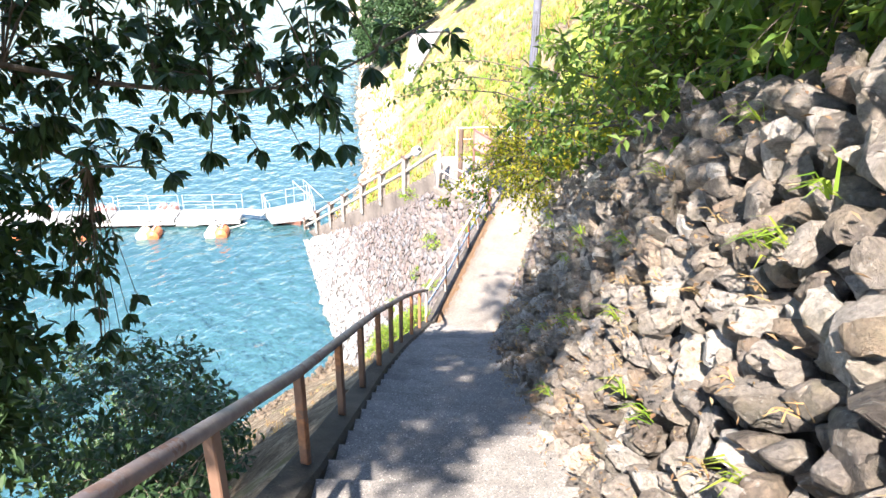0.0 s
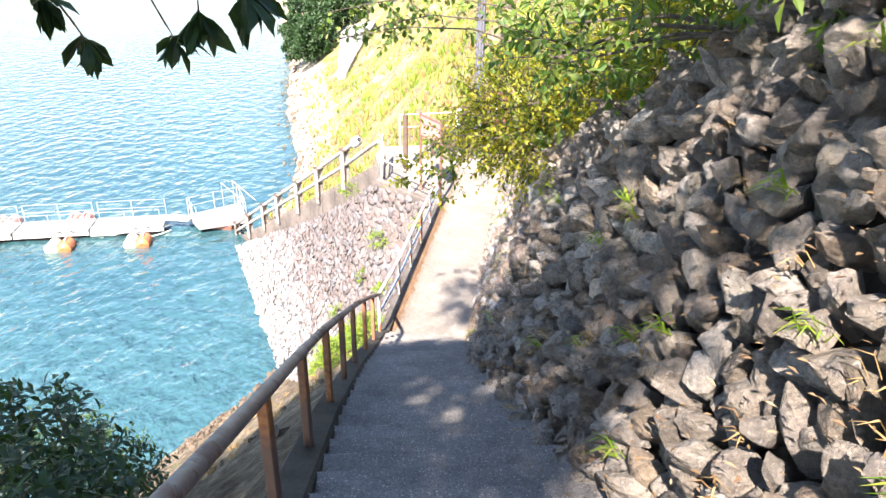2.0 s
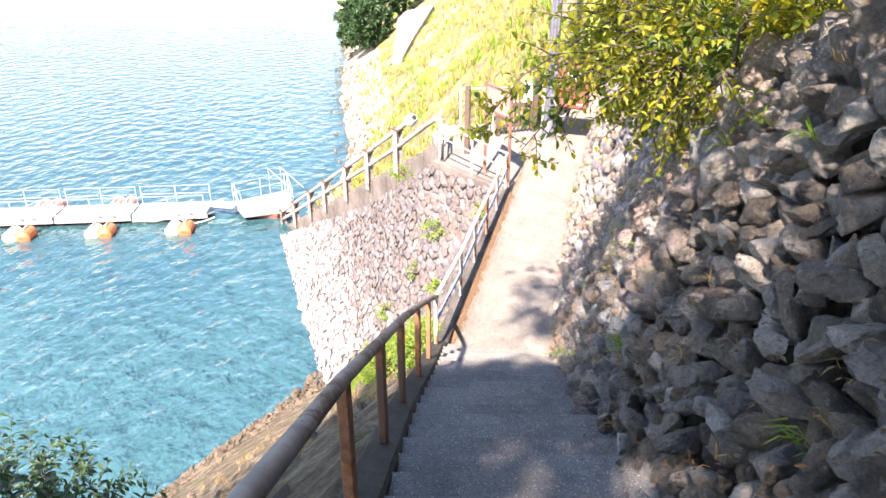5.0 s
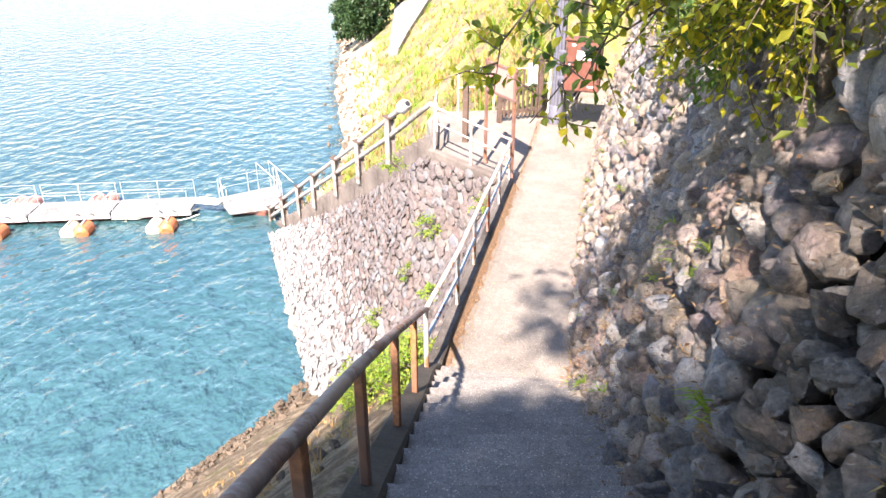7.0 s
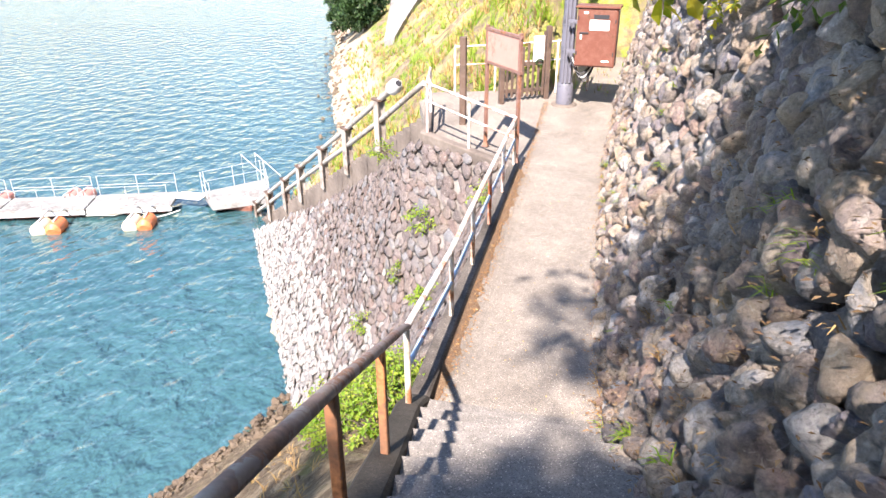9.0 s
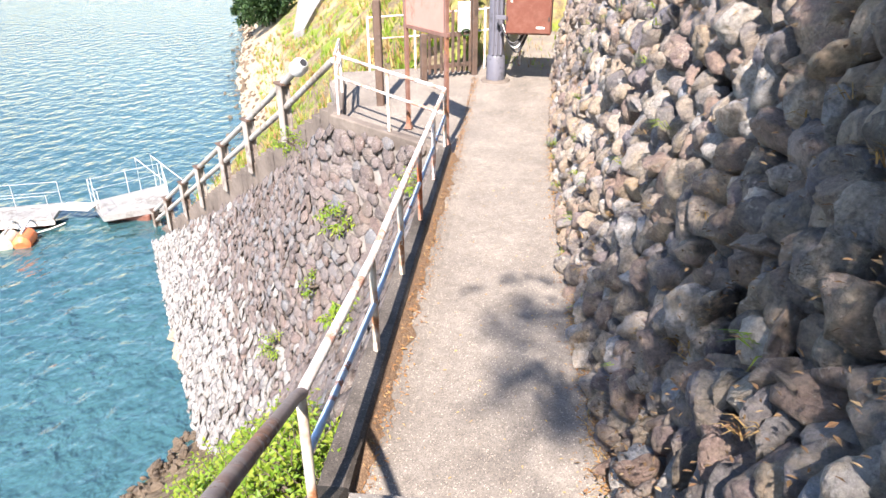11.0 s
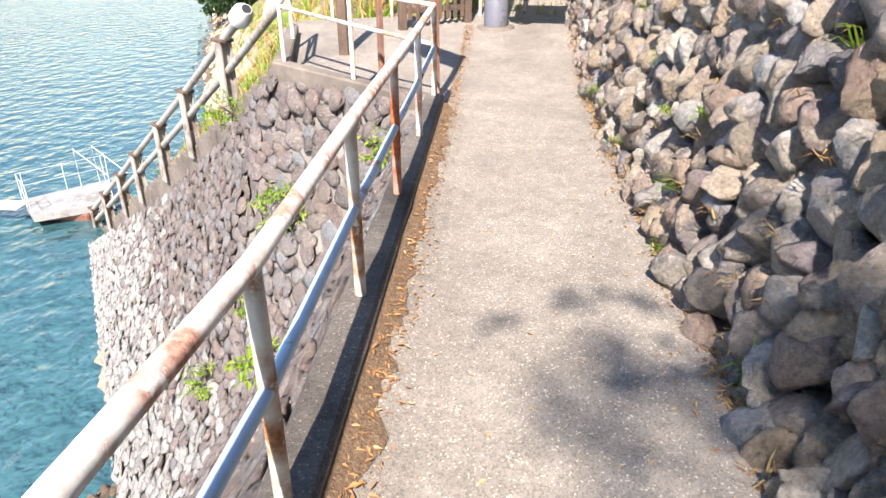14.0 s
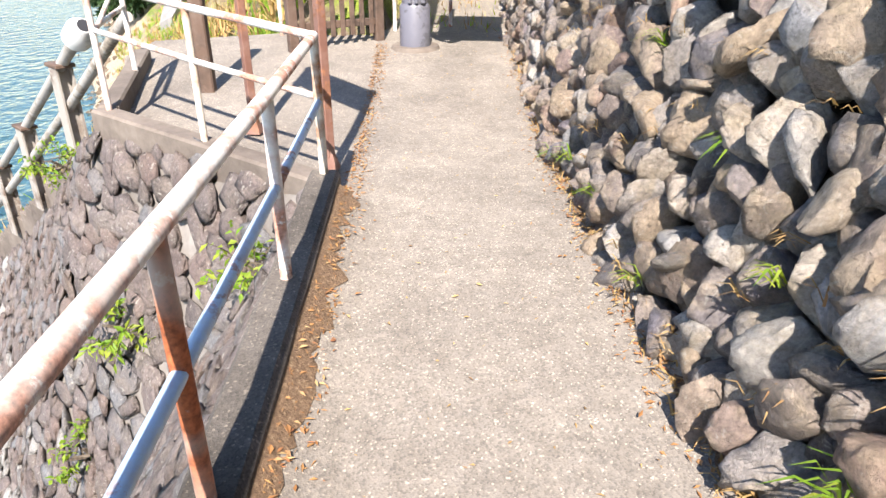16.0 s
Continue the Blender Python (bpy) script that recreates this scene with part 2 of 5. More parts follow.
def ground_material():
    """Earth with grass: straw and green patches, bare soil where it is steep or near the water."""
    k = Mat("bank_ground", 0.95, spec=0.15)
    soil = k.ramp(k.noise(3, 8, 0.7), [(0.3, (0.12, 0.085, 0.055)), (0.7, (0.32, 0.25, 0.18))])
    grass = k.ramp(k.noise(0.22, 6, 0.7), [(0.36, (0.12, 0.19, 0.03)), (0.47, (0.24, 0.31, 0.05)), (0.55, (0.42, 0.36, 0.15)), (0.68, (0.52, 0.45, 0.3))])
    blades = k.ramp(k.noise(22, 6, 0.75), [(0.3, (0.55, 0.55, 0.5)), (0.7, (1.3, 1.3, 1.2))])
    grass = k.mix(1.0, grass, blades, "MULTIPLY")
    where = k.ramp(k.noise(0.9, 6, 0.7), [(0.44, (0, 0, 0)), (0.56, (1, 1, 1))])
    c = k.mix(where, soil, grass)
    sep = k.t.nodes.new("ShaderNodeSeparateXYZ")
    k.link(k.pos, sep.inputs[0])
    mr = k.node("ShaderNodeMapRange", **{"From Min": -12.0, "From Max": -4.0})
    add = k.t.nodes.new("ShaderNodeMath")
    add.operation = "MULTIPLY_ADD"
    add.inputs[1].default_value, add.inputs[2].default_value = 1.2, -0.6
    k.link(k.noise(0.7, 5, 0.6), add.inputs[0])
    lift = k.t.nodes.new("ShaderNodeMath")
    k.link(sep.outputs["Z"], lift.inputs[0]).link(add.outputs[0], lift.inputs[1]).link(lift.outputs[0], mr.inputs["Value"])
    shore = k.ramp(k.noise(6, 7, 0.7), [(0.3, (0.3, 0.23, 0.16)), (0.7, (0.5, 0.42, 0.32))])
    c = k.mix(k.ramp(mr.outputs[0], [(0.76, (1, 1, 1)), (0.84, (0, 0, 0))]), c, shore)
    # Bed colour goes dark teal with depth, standing in for light absorbed by water.
    c = k.mix(k.ramp(mr.outputs[0], [(0.2, (1, 1, 1)), (0.44, (0, 0, 0))]), c, (0.02, 0.1, 0.13))
    k.color(c).bump(k.noise(4, 9, 0.75), 0.9, 0.2)
    return k.m


def dirt_material():
    """Bare brown earth with stones and thin dry grass, paler towards the water."""
    k = Mat("bare_earth", 0.95, spec=0.15)
    soil = k.ramp(k.noise(2.4, 9, 0.75), [(0.34, (0.08, 0.058, 0.042)), (0.5, (0.22, 0.17, 0.12)), (0.64, (0.4, 0.335, 0.245))])
    speck = k.ramp(k.noise(26, 6, 0.75), [(0.3, (0.5, 0.5, 0.5)), (0.72, (1.5, 1.45, 1.35))])
    c = k.mix(1.0, soil, speck, "MULTIPLY")
    weeds = k.ramp(k.noise(1.1, 6, 0.7), [(0.56, (0, 0, 0)), (0.66, (0.8, 0.8, 0.8))])
    k.color(k.mix(weeds, c, (0.17, 0.17, 0.05))).bump(k.noise(5, 9, 0.78), 1.0, 0.2)
    return k.m


MAT_GROUND = ground_material()
MAT_DIRT = dirt_material()


def water_material():
    """A reservoir: green-blue body, a little see-through, with wind waves."""
    k = Mat("lake_water", 0.04, spec=0.5)
    k.b.inputs["IOR"].default_value = 1.33
    body = k.t.nodes.new("ShaderNodeBsdfDiffuse")
    k.link(k.ramp(k.noise(0.06, 3), [(0.35, (0.034, 0.112, 0.132)), (0.65, (0.06, 0.158, 0.172))]), body.inputs["Color"])
    waves = k.node("ShaderNodeBump", Strength=1.0, Distance=0.26)
    k.link(k.noise(1.1, 2, 0.5, (1.1, 0.8, 1), 0.15), waves.inputs["Height"])
    ripple = k.node("ShaderNodeBump", Strength=1.0, Distance=0.035)
    k.link(k.noise(3.6, 3, 0.6, (1.1, 0.8, 1), 0.1), ripple.inputs["Height"]).link(waves.outputs[0], ripple.inputs["Normal"])
    gloss = k.node("ShaderNodeBsdfGlossy", Roughness=0.08)
    chop = k.node("ShaderNodeBump", Strength=1.0, Distance=0.5)
    k.link(k.noise(1.3, 3, 0.6, (1.1, 0.8, 1), 0.2), chop.inputs["Height"])
    fres = k.node("ShaderNodeFresnel", IOR=2.0)
    clear = k.t.nodes.new("ShaderNodeBsdfTransparent")
    clear.inputs["Color"].default_value = (0.62, 0.9, 0.92, 1)
    deep, top = k.node("ShaderNodeMixShader", Fac=0.35), k.t.nodes.new("ShaderNodeMixShader")
    k.link(ripple.outputs[0], gloss.inputs["Normal"]).link(ripple.outputs[0], fres.inputs["Normal"]).link(chop.outputs[0], body.inputs["Normal"])
    k.link(body.outputs[0], deep.inputs[1]).link(clear.outputs[0], deep.inputs[2])
    k.link(fres.outputs[0], top.inputs[0]).link(deep.outputs[0], top.inputs[1]).link(gloss.outputs[0], top.inputs[2])
    k.link(top.outputs[0], k.t.nodes["Material Output"].inputs["Surface"])
    return k.m


MAT_WATER = water_material()
MAT_ROCK = (lambda k: k.color(k.ramp(k.noise(0.8, 8, 0.7), [(0.3, (0.08, 0.06, 0.045)), (0.7, (0.24, 0.18, 0.125))])).bump(k.noise(2.5, 9, 0.7), 1.0, 0.3).m)(Mat("shore_rock", 0.9))
MAT_SLAB = concrete_material("spillway_concrete", (0.3, 0.285, 0.275), (0.2, 0.19, 0.185), False)
MAT_MORTAR = concrete_material("bank_mortar", (0.24, 0.22, 0.205), (0.13, 0.116, 0.106), False)
# Joint soil, its colour darkened further to deepen the shade between the stones.
MAT_SOIL = (lambda k: k.color(k.ramp(k.noise(9, 7, 0.7), [(0.3, (0.018, 0.014, 0.011)), (0.7, (0.06, 0.046, 0.034))])).bump(k.noise(22, 6, 0.7), 0.8, 0.04).m)(Mat("shaded_joint_soil", 0.95))


# ---- mesh helpers ----
def mesh_of(name, verts, faces, material, smooth=False):
    me = bpy.data.meshes.new(name)
    me.from_pydata([tuple(v) for v in verts], [], [tuple(f) for f in faces])
    me.materials.append(material)
    if smooth:
        me.polygons.foreach_set("use_smooth", [True] * len(me.polygons))
    me.update()
    return me


def thing(name, at=(0, 0, 0), label="", category="", group="", kind=""):
    ob = new(name)
    ob.location = at
    ob.empty_display_size = 0.1
    return tagged(ob, label, category, group, kind)


def under(ob, parent):
    """Parents ob without moving it."""
    ob.parent = parent
    at = parent.matrix_basis if parent.parent is None else parent.parent.matrix_basis @ parent.matrix_parent_inverse @ parent.matrix_basis
    ob.matrix_parent_inverse = at.inverted()
    return ob


def part(name, me, parent, label="", at=None):
    ob = new(name, me)
    if at is not None:
        ob.matrix_basis = at
    under(ob, parent)
    return tagged(ob, label)


class Shape:
    """Collects verts and faces of one mesh."""

    def __init__(self):
        self.v, self.f = [], []

    def add(self, verts, faces):
        n = len(self.v)
        self.v += [tuple(v) for v in verts]
        self.f += [tuple(n + i for i in f) for f in faces]
        return self

    def box(self, lo, hi, m=None, cut=0.0):
        bm = bmesh.new()
        bmesh.ops.create_cube(bm, size=1.0)
        size, mid = [b - a for a, b in zip(lo, hi)], [(a + b) / 2 for a, b in zip(lo, hi)]
        for v in bm.verts:
            v.co = Vector([c * s + o for c, s, o in zip(v.co, size, mid)])
        if cut:
            bmesh.ops.bevel(bm, geom=bm.edges[:], offset=cut, segments=1, affect="EDGES")
        if m:
            bm.transform(m)
        bm.verts.index_update()
        self.add([v.co[:] for v in bm.verts], [[v.index for v in f.verts] for f in bm.faces])
        bm.free()
        return self

    def tube(self, points, radius, sides=10, caps=True):
        """A round bar along points; radius may be one number or one for each point."""
        pts = [Vector(p) for p in points]
        rad = radius if isinstance(radius, (list, tuple)) else [radius] * len(pts)
        n0 = len(self.v)
        up = Vector((0, 0, 1))
        for i, p in enumerate(pts):
            d = (pts[min(i + 1, len(pts) - 1)] - pts[max(i - 1, 0)]).normalized()
            a = d.cross(up if abs(d.z) < 0.95 else Vector((1, 0, 0))).normalized()
            b = a.cross(d)
            for s in range(sides):
                w = 2 * math.pi * s / sides
                self.v.append(tuple(p + rad[i] * (math.cos(w) * a + math.sin(w) * b)))
        for i in range(len(pts) - 1):
            for s in range(sides):
                q, r = n0 + i * sides + s, n0 + i * sides + (s + 1) % sides
                self.f.append((q, r, r + sides, q + sides))
        if caps:
            self.f.append(tuple(n0 + s for s in reversed(range(sides))))
            self.f.append(tuple(n0 + (len(pts) - 1) * sides + s for s in range(sides)))
        return self

    def mesh(self, name, material, smooth=False):
        me = mesh_of(name, self.v, self.f, material, smooth)
        if smooth:
            me.set_sharp_from_angle(angle=radians(40))
        return me


def lerp(x, table):
    """Piecewise linear value from rows of (x, value)."""
    if x <= table[0][0]:
        (a, va), (b, vb) = table[0], table[1]
    elif x >= table[-1][0]:
        (a, va), (b, vb) = table[-2], table[-1]
    else:
        for (a, va), (b, vb) in zip(table, table[1:]):
            if a <= x <= b:
                break
    return va + (vb - va) * (x - a) / (b - a)


# ---- the plan ----
WATER_Z = -8.19
STAIR_END = 0.2
FOOT = [(-13, 4.4), (-9, 3.36), (-6, 2.66), (-5.2, 2.42), (-3.6, 2.14), (-0.5, 1.84), (2, 1.76), (6, 1.72), (8, 1.75), (13, 2.0), (17, 2.3)]
RAIL = [(-13, 2.5), (-9.8, 1.88), (-6.36, 1.1), (-4.1, 0.66), (-1.66, 0.27), (-0.13, 0.0), (20, 0.0)]


def foot_x(y):
    return lerp(y, FOOT)


def rail_x(y):
    return lerp(y, RAIL)


def floor_z(y):
    """Height of the walk: stairs, then the level path, a little rise at the end."""
    if y < STAIR_END:
        return -0.39 + 0.512 * (STAIR_END - y)
    return -0.39 + max(0.0, y - 8.8) * 0.07


def path_z(x, y):
    """The walk with the slight rise of its edge against the kerb."""
    lift = max(0.0, 1 - max(0.0, x - 0.1) / 0.3) * min(1.0, max(0.0, (y - STAIR_END) / 0.6)) * (1.0 if y < 7.1 else 0.0)
    return floor_z(y) + 0.115 * lift * lift


def kerb_z(y):
    return max(-0.2, -0.1 - 0.512 * y) if y < 2 else -0.2


def wall_top(y):
    return floor_z(y) + lerp(y, [(-16, 2.6), (-9.5, 2.75), (-7, 3.1), (-4, 3.15), (0, 3.6), (4, 3.8), (14, 4.0)])


BATTER = 0.27


def bank_x(y, z):
    """The stone-pitched bank below the path and beside the lower stairs."""
    x = -0.13 + 0.62 * (z + 0.35)
    k = min(1.0, max(0.0, (-0.6 - z) / 4.5))
    top = 1.2 * min(max(y - 7.14, 0), 1.7) + 0.48 * max(y - 8.84, 0)
    return x - (1 - k) * top - k * 0.61 * max(y - 7.14, 0)


def bank_top(y):
    return -0.34 - 0.745 * max(y - 8.84, 0)


def bank_low(y):
    return lerp(y, [(1.5, -1.6), (3, -3.7), (6.2, -6.2), (7.2, -7.2), (9.6, -8.6), (25, -8.6)])


def shore_x(y):
    return lerp(y, [(-40, -22), (-15, -14), (5, -7.9), (7, -7.1), (9.5, -6.6), (13, -8.5), (20, -12.2), (24, -11.5), (34.4, -14.3), (48, -20.1), (72, -28.5), (128, -50), (200, -80)])


def ground_z(x, y):
    xs = shore_x(y)
    if x < xs:
        return max(-15.0, WATER_Z - 0.32 * (xs - x))
    if y < 12.5:
        xk = rail_x(y) - 0.1
        if x < xk:
            top = kerb_z(y) - 0.18
            z = WATER_Z + (top - WATER_Z) * ((x - xs) / (xk - xs)) ** 1.15
            if y > 0.6:
                zl = min(bank_low(y) + 0.3, -0.7)
                xb = -0.13 + 0.62 * (zl + 0.35)
                if x < xb:
                    return min(z, WATER_Z + (zl - WATER_Z) * ((x - xs) / max(0.3, xb - xs)) ** 1.1)
                z = min(z, zl, (x + 0.13) / 0.62 - 0.35) - 0.5
            return z
        if x < foot_x(y) + 0.6:
            return floor_z(y) - 0.35
        zt = wall_top(y)
        xt = foot_x(y) + BATTER * (zt - floor_z(y))
        return zt - 0.15 + 0.75 * max(0, x - xt) if x > xt else floor_z(y) - 0.35 + (zt - 0.15 - floor_z(y) + 0.35) * max(0, (x - foot_x(y) - 0.6) / max(0.05, xt - foot_x(y) - 0.6))
    if y < 17 and 0.25 < x < foot_x(y) + 0.6:
        return floor_z(y) - 0.35
    d = (x - xs) * 0.93
    z = WATER_Z + d * lerp(y, [(12.5, 1.22), (20, 1.05), (45, 0.78), (120, 0.7)])
    if y < 16:
        z = min(z, 0.15 + (y - 12.5) * 0.9 + 0.75 * max(0, x - 1.0))
    return min(z, 60 + 0.1 * d)


def build_ground():
    def axis(lo, hi, fine_lo, fine_hi, step):
        inner = list(np.arange(fine_lo, fine_hi + 1e-6, step))
        left, right, w = [], [], step
        p = fine_lo
        while p > lo:
            w *= 1.3
            p -= w
            left.append(p)
        p, w = fine_hi, step
        while p < hi:
            w *= 1.3
            p += w
            right.append(p)
        return left[::-1] + inner + right

    xs, ys = axis(-1800, 1800, -26, 16, 0.5), axis(-1800, 1800, -18, 70, 0.5)
    verts = []
    for y in ys:
        for x in xs:
            z = ground_z(x, min(max(y, -40), 200))
            if abs(x) > 300 or abs(y) > 300:
                z = min(z, 90)
            if y > 12 or x > foot_x(y) + 1.5 or x < rail_x(y) - 0.8:
                z += 0.35 * noise.fractal(Vector((x, y, 0)) * 0.35, 1.0, 2.0, 4) * (0.35 if x < shore_x(min(max(y, -40), 200)) + 3 or (-2 < y < 9 and x < 0) else 1)
            verts.append((x, y, z))
    nx = len(xs)
    faces = [(j * nx + i, j * nx + i + 1, (j + 1) * nx + i + 1, (j + 1) * nx + i) for j in range(len(ys) - 1) for i in range(nx - 1)]
    me = mesh_of("ground", verts, faces, MAT_GROUND, True)
    me.materials.append(MAT_DIRT)
    me.polygons.foreach_set("material_index", [1 if verts[q[0]][1] < 11 and verts[q[0]][0] < 2 else 0 for q in faces])
    ob = new("ground", me)
    tagged(ob, "sunlit grassy hillside and bare earth bank sloping into the lake", "ground", kind="structure")
    ob = new("water", mesh_of("water", [(-2200, -2200, WATER_Z), (60, -2200, WATER_Z), (60, 2200, WATER_Z), (-2200, 2200, WATER_Z)], [(0, 1, 2, 3)], MAT_WATER))
    tagged(ob, "turquoise lake water with small wind ripples", "water", kind="structure")


build_ground()


def build_path():
    """The level walk and the terrace round the sign, one slab with a rough edge."""
    s = Shape()
    ys = list(np.arange(STAIR_END, 16.8, 0.2))
    rows = []
    for y in ys:
        left = 0.1 if y < 7.2 else -2.06 * min(1, (y - 7.14) / 1.69) + 0.1 if y < 8.84 else lerp(y, [(8.84, -1.98), (11.4, -2.9), (12.2, -2.8), (13.0, 0.2), (16.8, 0.3)])
        right = foot_x(y) + 0.12
        across = [left + (right - left) * (i / 14) ** 1.6 for i in range(15)]
        rows.append([(x, y, path_z(x, y) + 0.006 * noise.noise(Vector((x * 6, y * 2, 0)))) for x in across])
    n = 15
    verts = [p for r in rows for p in r]
    faces = [(j * n + i, j * n + i + 1, (j + 1) * n + i + 1, (j + 1) * n + i) for j in range(len(rows) - 1) for i in range(n - 1)]
    low = len(verts)
    verts += [(p[0], p[1], p[2] - 0.3) for p in verts]
    edge = [i * n for i in range(len(rows))]
    faces += [(edge[i + 1], edge[i], low + edge[i], low + edge[i + 1]) for i in range(len(rows) - 1)]
    faces += [(i, i + 1, low + i + 1, low + i) for i in range(n - 1)]
    ob = new("path", mesh_of("path", verts, faces, MAT_PATH, False))
    tagged(ob, "level walk of washed-aggregate concrete, worn and dusty", "path", kind="structure")


build_path()


def build_stairs():
    """Concrete steps between the kerb and the stone wall, one mesh a step."""
    stairs = tagged(new("stairs"), "long flight of worn concrete steps beside a stone wall", "stairs", kind="structure")
    run, rise = 0.34, 0.34 * 0.512
    for k in range(42):
        y1 = STAIR_END - k * run
        y0 = y1 - run
        z = floor_z(y1) + rise
        x0, x1, x2, x3 = rail_x(y1) + 0.1, foot_x(y1) + 0.25, foot_x(y0) + 0.25, rail_x(y0) + 0.1
        lean = 0.22 * min(1, k / 6)
        pts, nose = [], 0.018
        cols = 7
        for i in range(cols):
            a = i / (cols - 1)
            fx, bx = x0 + (x1 - x0) * a, x3 + (x2 - x3) * a
            fy, by = y1 + lean * (fx - x0), y0 + lean * (bx - x3)
            dz = 0.006 * noise.noise(Vector((k * 3.1, a * 4, 1)))
            chip = 0.012 * noise.noise(Vector((k * 1.7, a * 9, 5)))
            pts.append([(fx, fy + 0.01, z - 0.5), (fx, fy + chip, z - nose), (fx, fy - nose + chip, z + dz), (bx, by - 0.02, z + dz + 0.012)])
        verts = [p for col in pts for p in col]
        faces = [(i * 4 + j, i * 4 + j + 1, (i + 1) * 4 + j + 1, (i + 1) * 4 + j) for i in range(cols - 1) for j in range(3)]
        faces += [(3, 2, 1, 0), tuple((cols - 1) * 4 + j for j in range(4))]
        part("step", mesh_of("step", verts, faces, MAT_STEP), stairs)


build_stairs()


def build_kerb():
    def strip(ys, half):
        v, f = [], []
        for y in ys:
            x, z = rail_x(y), kerb_z(y)
            wob = 0.012 * noise.noise(Vector((0, y * 2.5, 3)))
            b = floor_z(y) - 0.3 if y > 0 else floor_z(y) - 0.6
            v += [(x - half, y, b - 0.5), (x - half + wob, y, z - 0.02), (x - half + 0.02, y, z + wob), (x + half - 0.025, y, z + wob), (x + half + wob, y, z - 0.03), (x + half, y, b)]
        for i in range(len(ys) - 1):
            f += [(i * 6 + j, i * 6 + j + 1, i * 6 + j + 7, i * 6 + j + 6) for j in range(5)]
        f += [tuple(range(5, -1, -1)), tuple((len(ys) - 1) * 6 + j for j in range(6))]
        return v, f

    v, f = strip(list(np.arange(-14, 0.21, 0.2)), 0.115)
    tagged(new("kerb_1", mesh_of("kerb", v, f, MAT_KERB_MOSS)), "dark mossy concrete kerb along the steps", "kerb", kind="structure")
    v, f = strip(list(np.arange(0.2, 7.21, 0.2)), 0.1)
    tagged(new("kerb_2", mesh_of("kerb", v, f, MAT_KERB)), "stained concrete kerb under the white railing", "kerb", kind="structure")
    a, b = Vector((0.02, 7.16, -0.24)), Vector((-2.1, 8.86, -0.2))
    d = (b - a).normalized()
    side = Vector((d.y, -d.x, 0))
    s = Shape()
    m = Matrix.Translation(a) @ d.to_track_quat("X", "Z").to_matrix().to_4x4()
    s.box((-0.05, -0.09, -0.75), ((b - a).length + 0.1, 0.1, 0.0), m, 0.02)
    tagged(new("kerb_3", s.mesh("kerb", MAT_TERRACE)), "weathered concrete terrace edge above the stone bank", "kerb", kind="structure")
    s = Shape()
    a, b = Vector((-2.1, 8.9, -0.2)), Vector((-2.6, 11.2, -0.1))
    m = Matrix.Translation(a) @ (b - a).to_track_quat("X", "Z").to_matrix().to_4x4()
    s.box((0, -0.09, -0.75), ((b - a).length, 0.09, 0.02), m, 0.02)
    tagged(new("kerb_4", s.mesh("kerb", MAT_TERRACE)), "low concrete upstand at the terrace side", "kerb", kind="structure")


build_kerb()


# ---- stones ----
def hewn(seed, around, rings, cuts, reach, rough, power):
    """A stone of about unit size: an uneven lump, split off along a number of planes."""
    r = random.Random(seed)
    off = Vector((seed * 7.3, seed * 3.1, seed * 1.7))
    planes = []
    for _ in range(cuts):
        n = Vector((r.gauss(0, 1), r.gauss(0, 1), r.gauss(0.25, 0.8))).normalized()
        planes.append((n, r.uniform(*reach)))

    def shaped(p):
        q = p / (sum(abs(c) ** power for c in p) ** (1 / power))
        q *= 0.54 * (1 + 0.34 * noise.noise(p * 1.2 + off))
        for n, d in planes:
            over = q.dot(n) - d
            if over > 0:
                q -= n * over * 0.97
        return q * (1 + rough * noise.noise(p * 3.4 - off) + rough * 0.6 * noise.noise(p * 7.1 + off))

    v, f = [shaped(Vector((0.01, 0, -1)))], []
    for i in range(1, rings):
        a = math.pi * i / rings
        for k in range(around):
            b = 2 * math.pi * (k + 0.5 * (i % 2)) / around
            v.append(shaped(Vector((math.sin(a) * math.cos(b), math.sin(a) * math.sin(b), -math.cos(a)))))
    v.append(shaped(Vector((0.01, 0, 1))))
    v = [p[:] for p in v]
    for k in range(around):
        t = (k + 1) % around
        f.append((0, 1 + t, 1 + k))
        for i in range(rings - 2):
            a = 1 + i * around
            f += [(a + k, a + t, a + around + k), (a + t, a + around + t, a + around + k)]
        a = 1 + (rings - 2) * around
        f.append((a + k, a + t, len(v) - 1))
    return v, f


def angular_stone(seed):
    """A broken block with flat splits and rough corners."""
    return hewn(seed, 11, 8, 13, (0.25, 0.43), 0.08, 6)


def round_stone(seed):
    """A river cobble, worn round, with one or two flat sides."""
    return hewn(seed, 12, 9, 6, (0.31, 0.48), 0.09, 3.6)


ANGULAR = [angular_stone(i + 11) for i in range(22)]
ROUND = [round_stone(i + 1) for i in range(18)]
FLAT = [hewn(i + 71, 9, 6, 4, (0.34, 0.5), 0.05, 4) for i in range(14)]


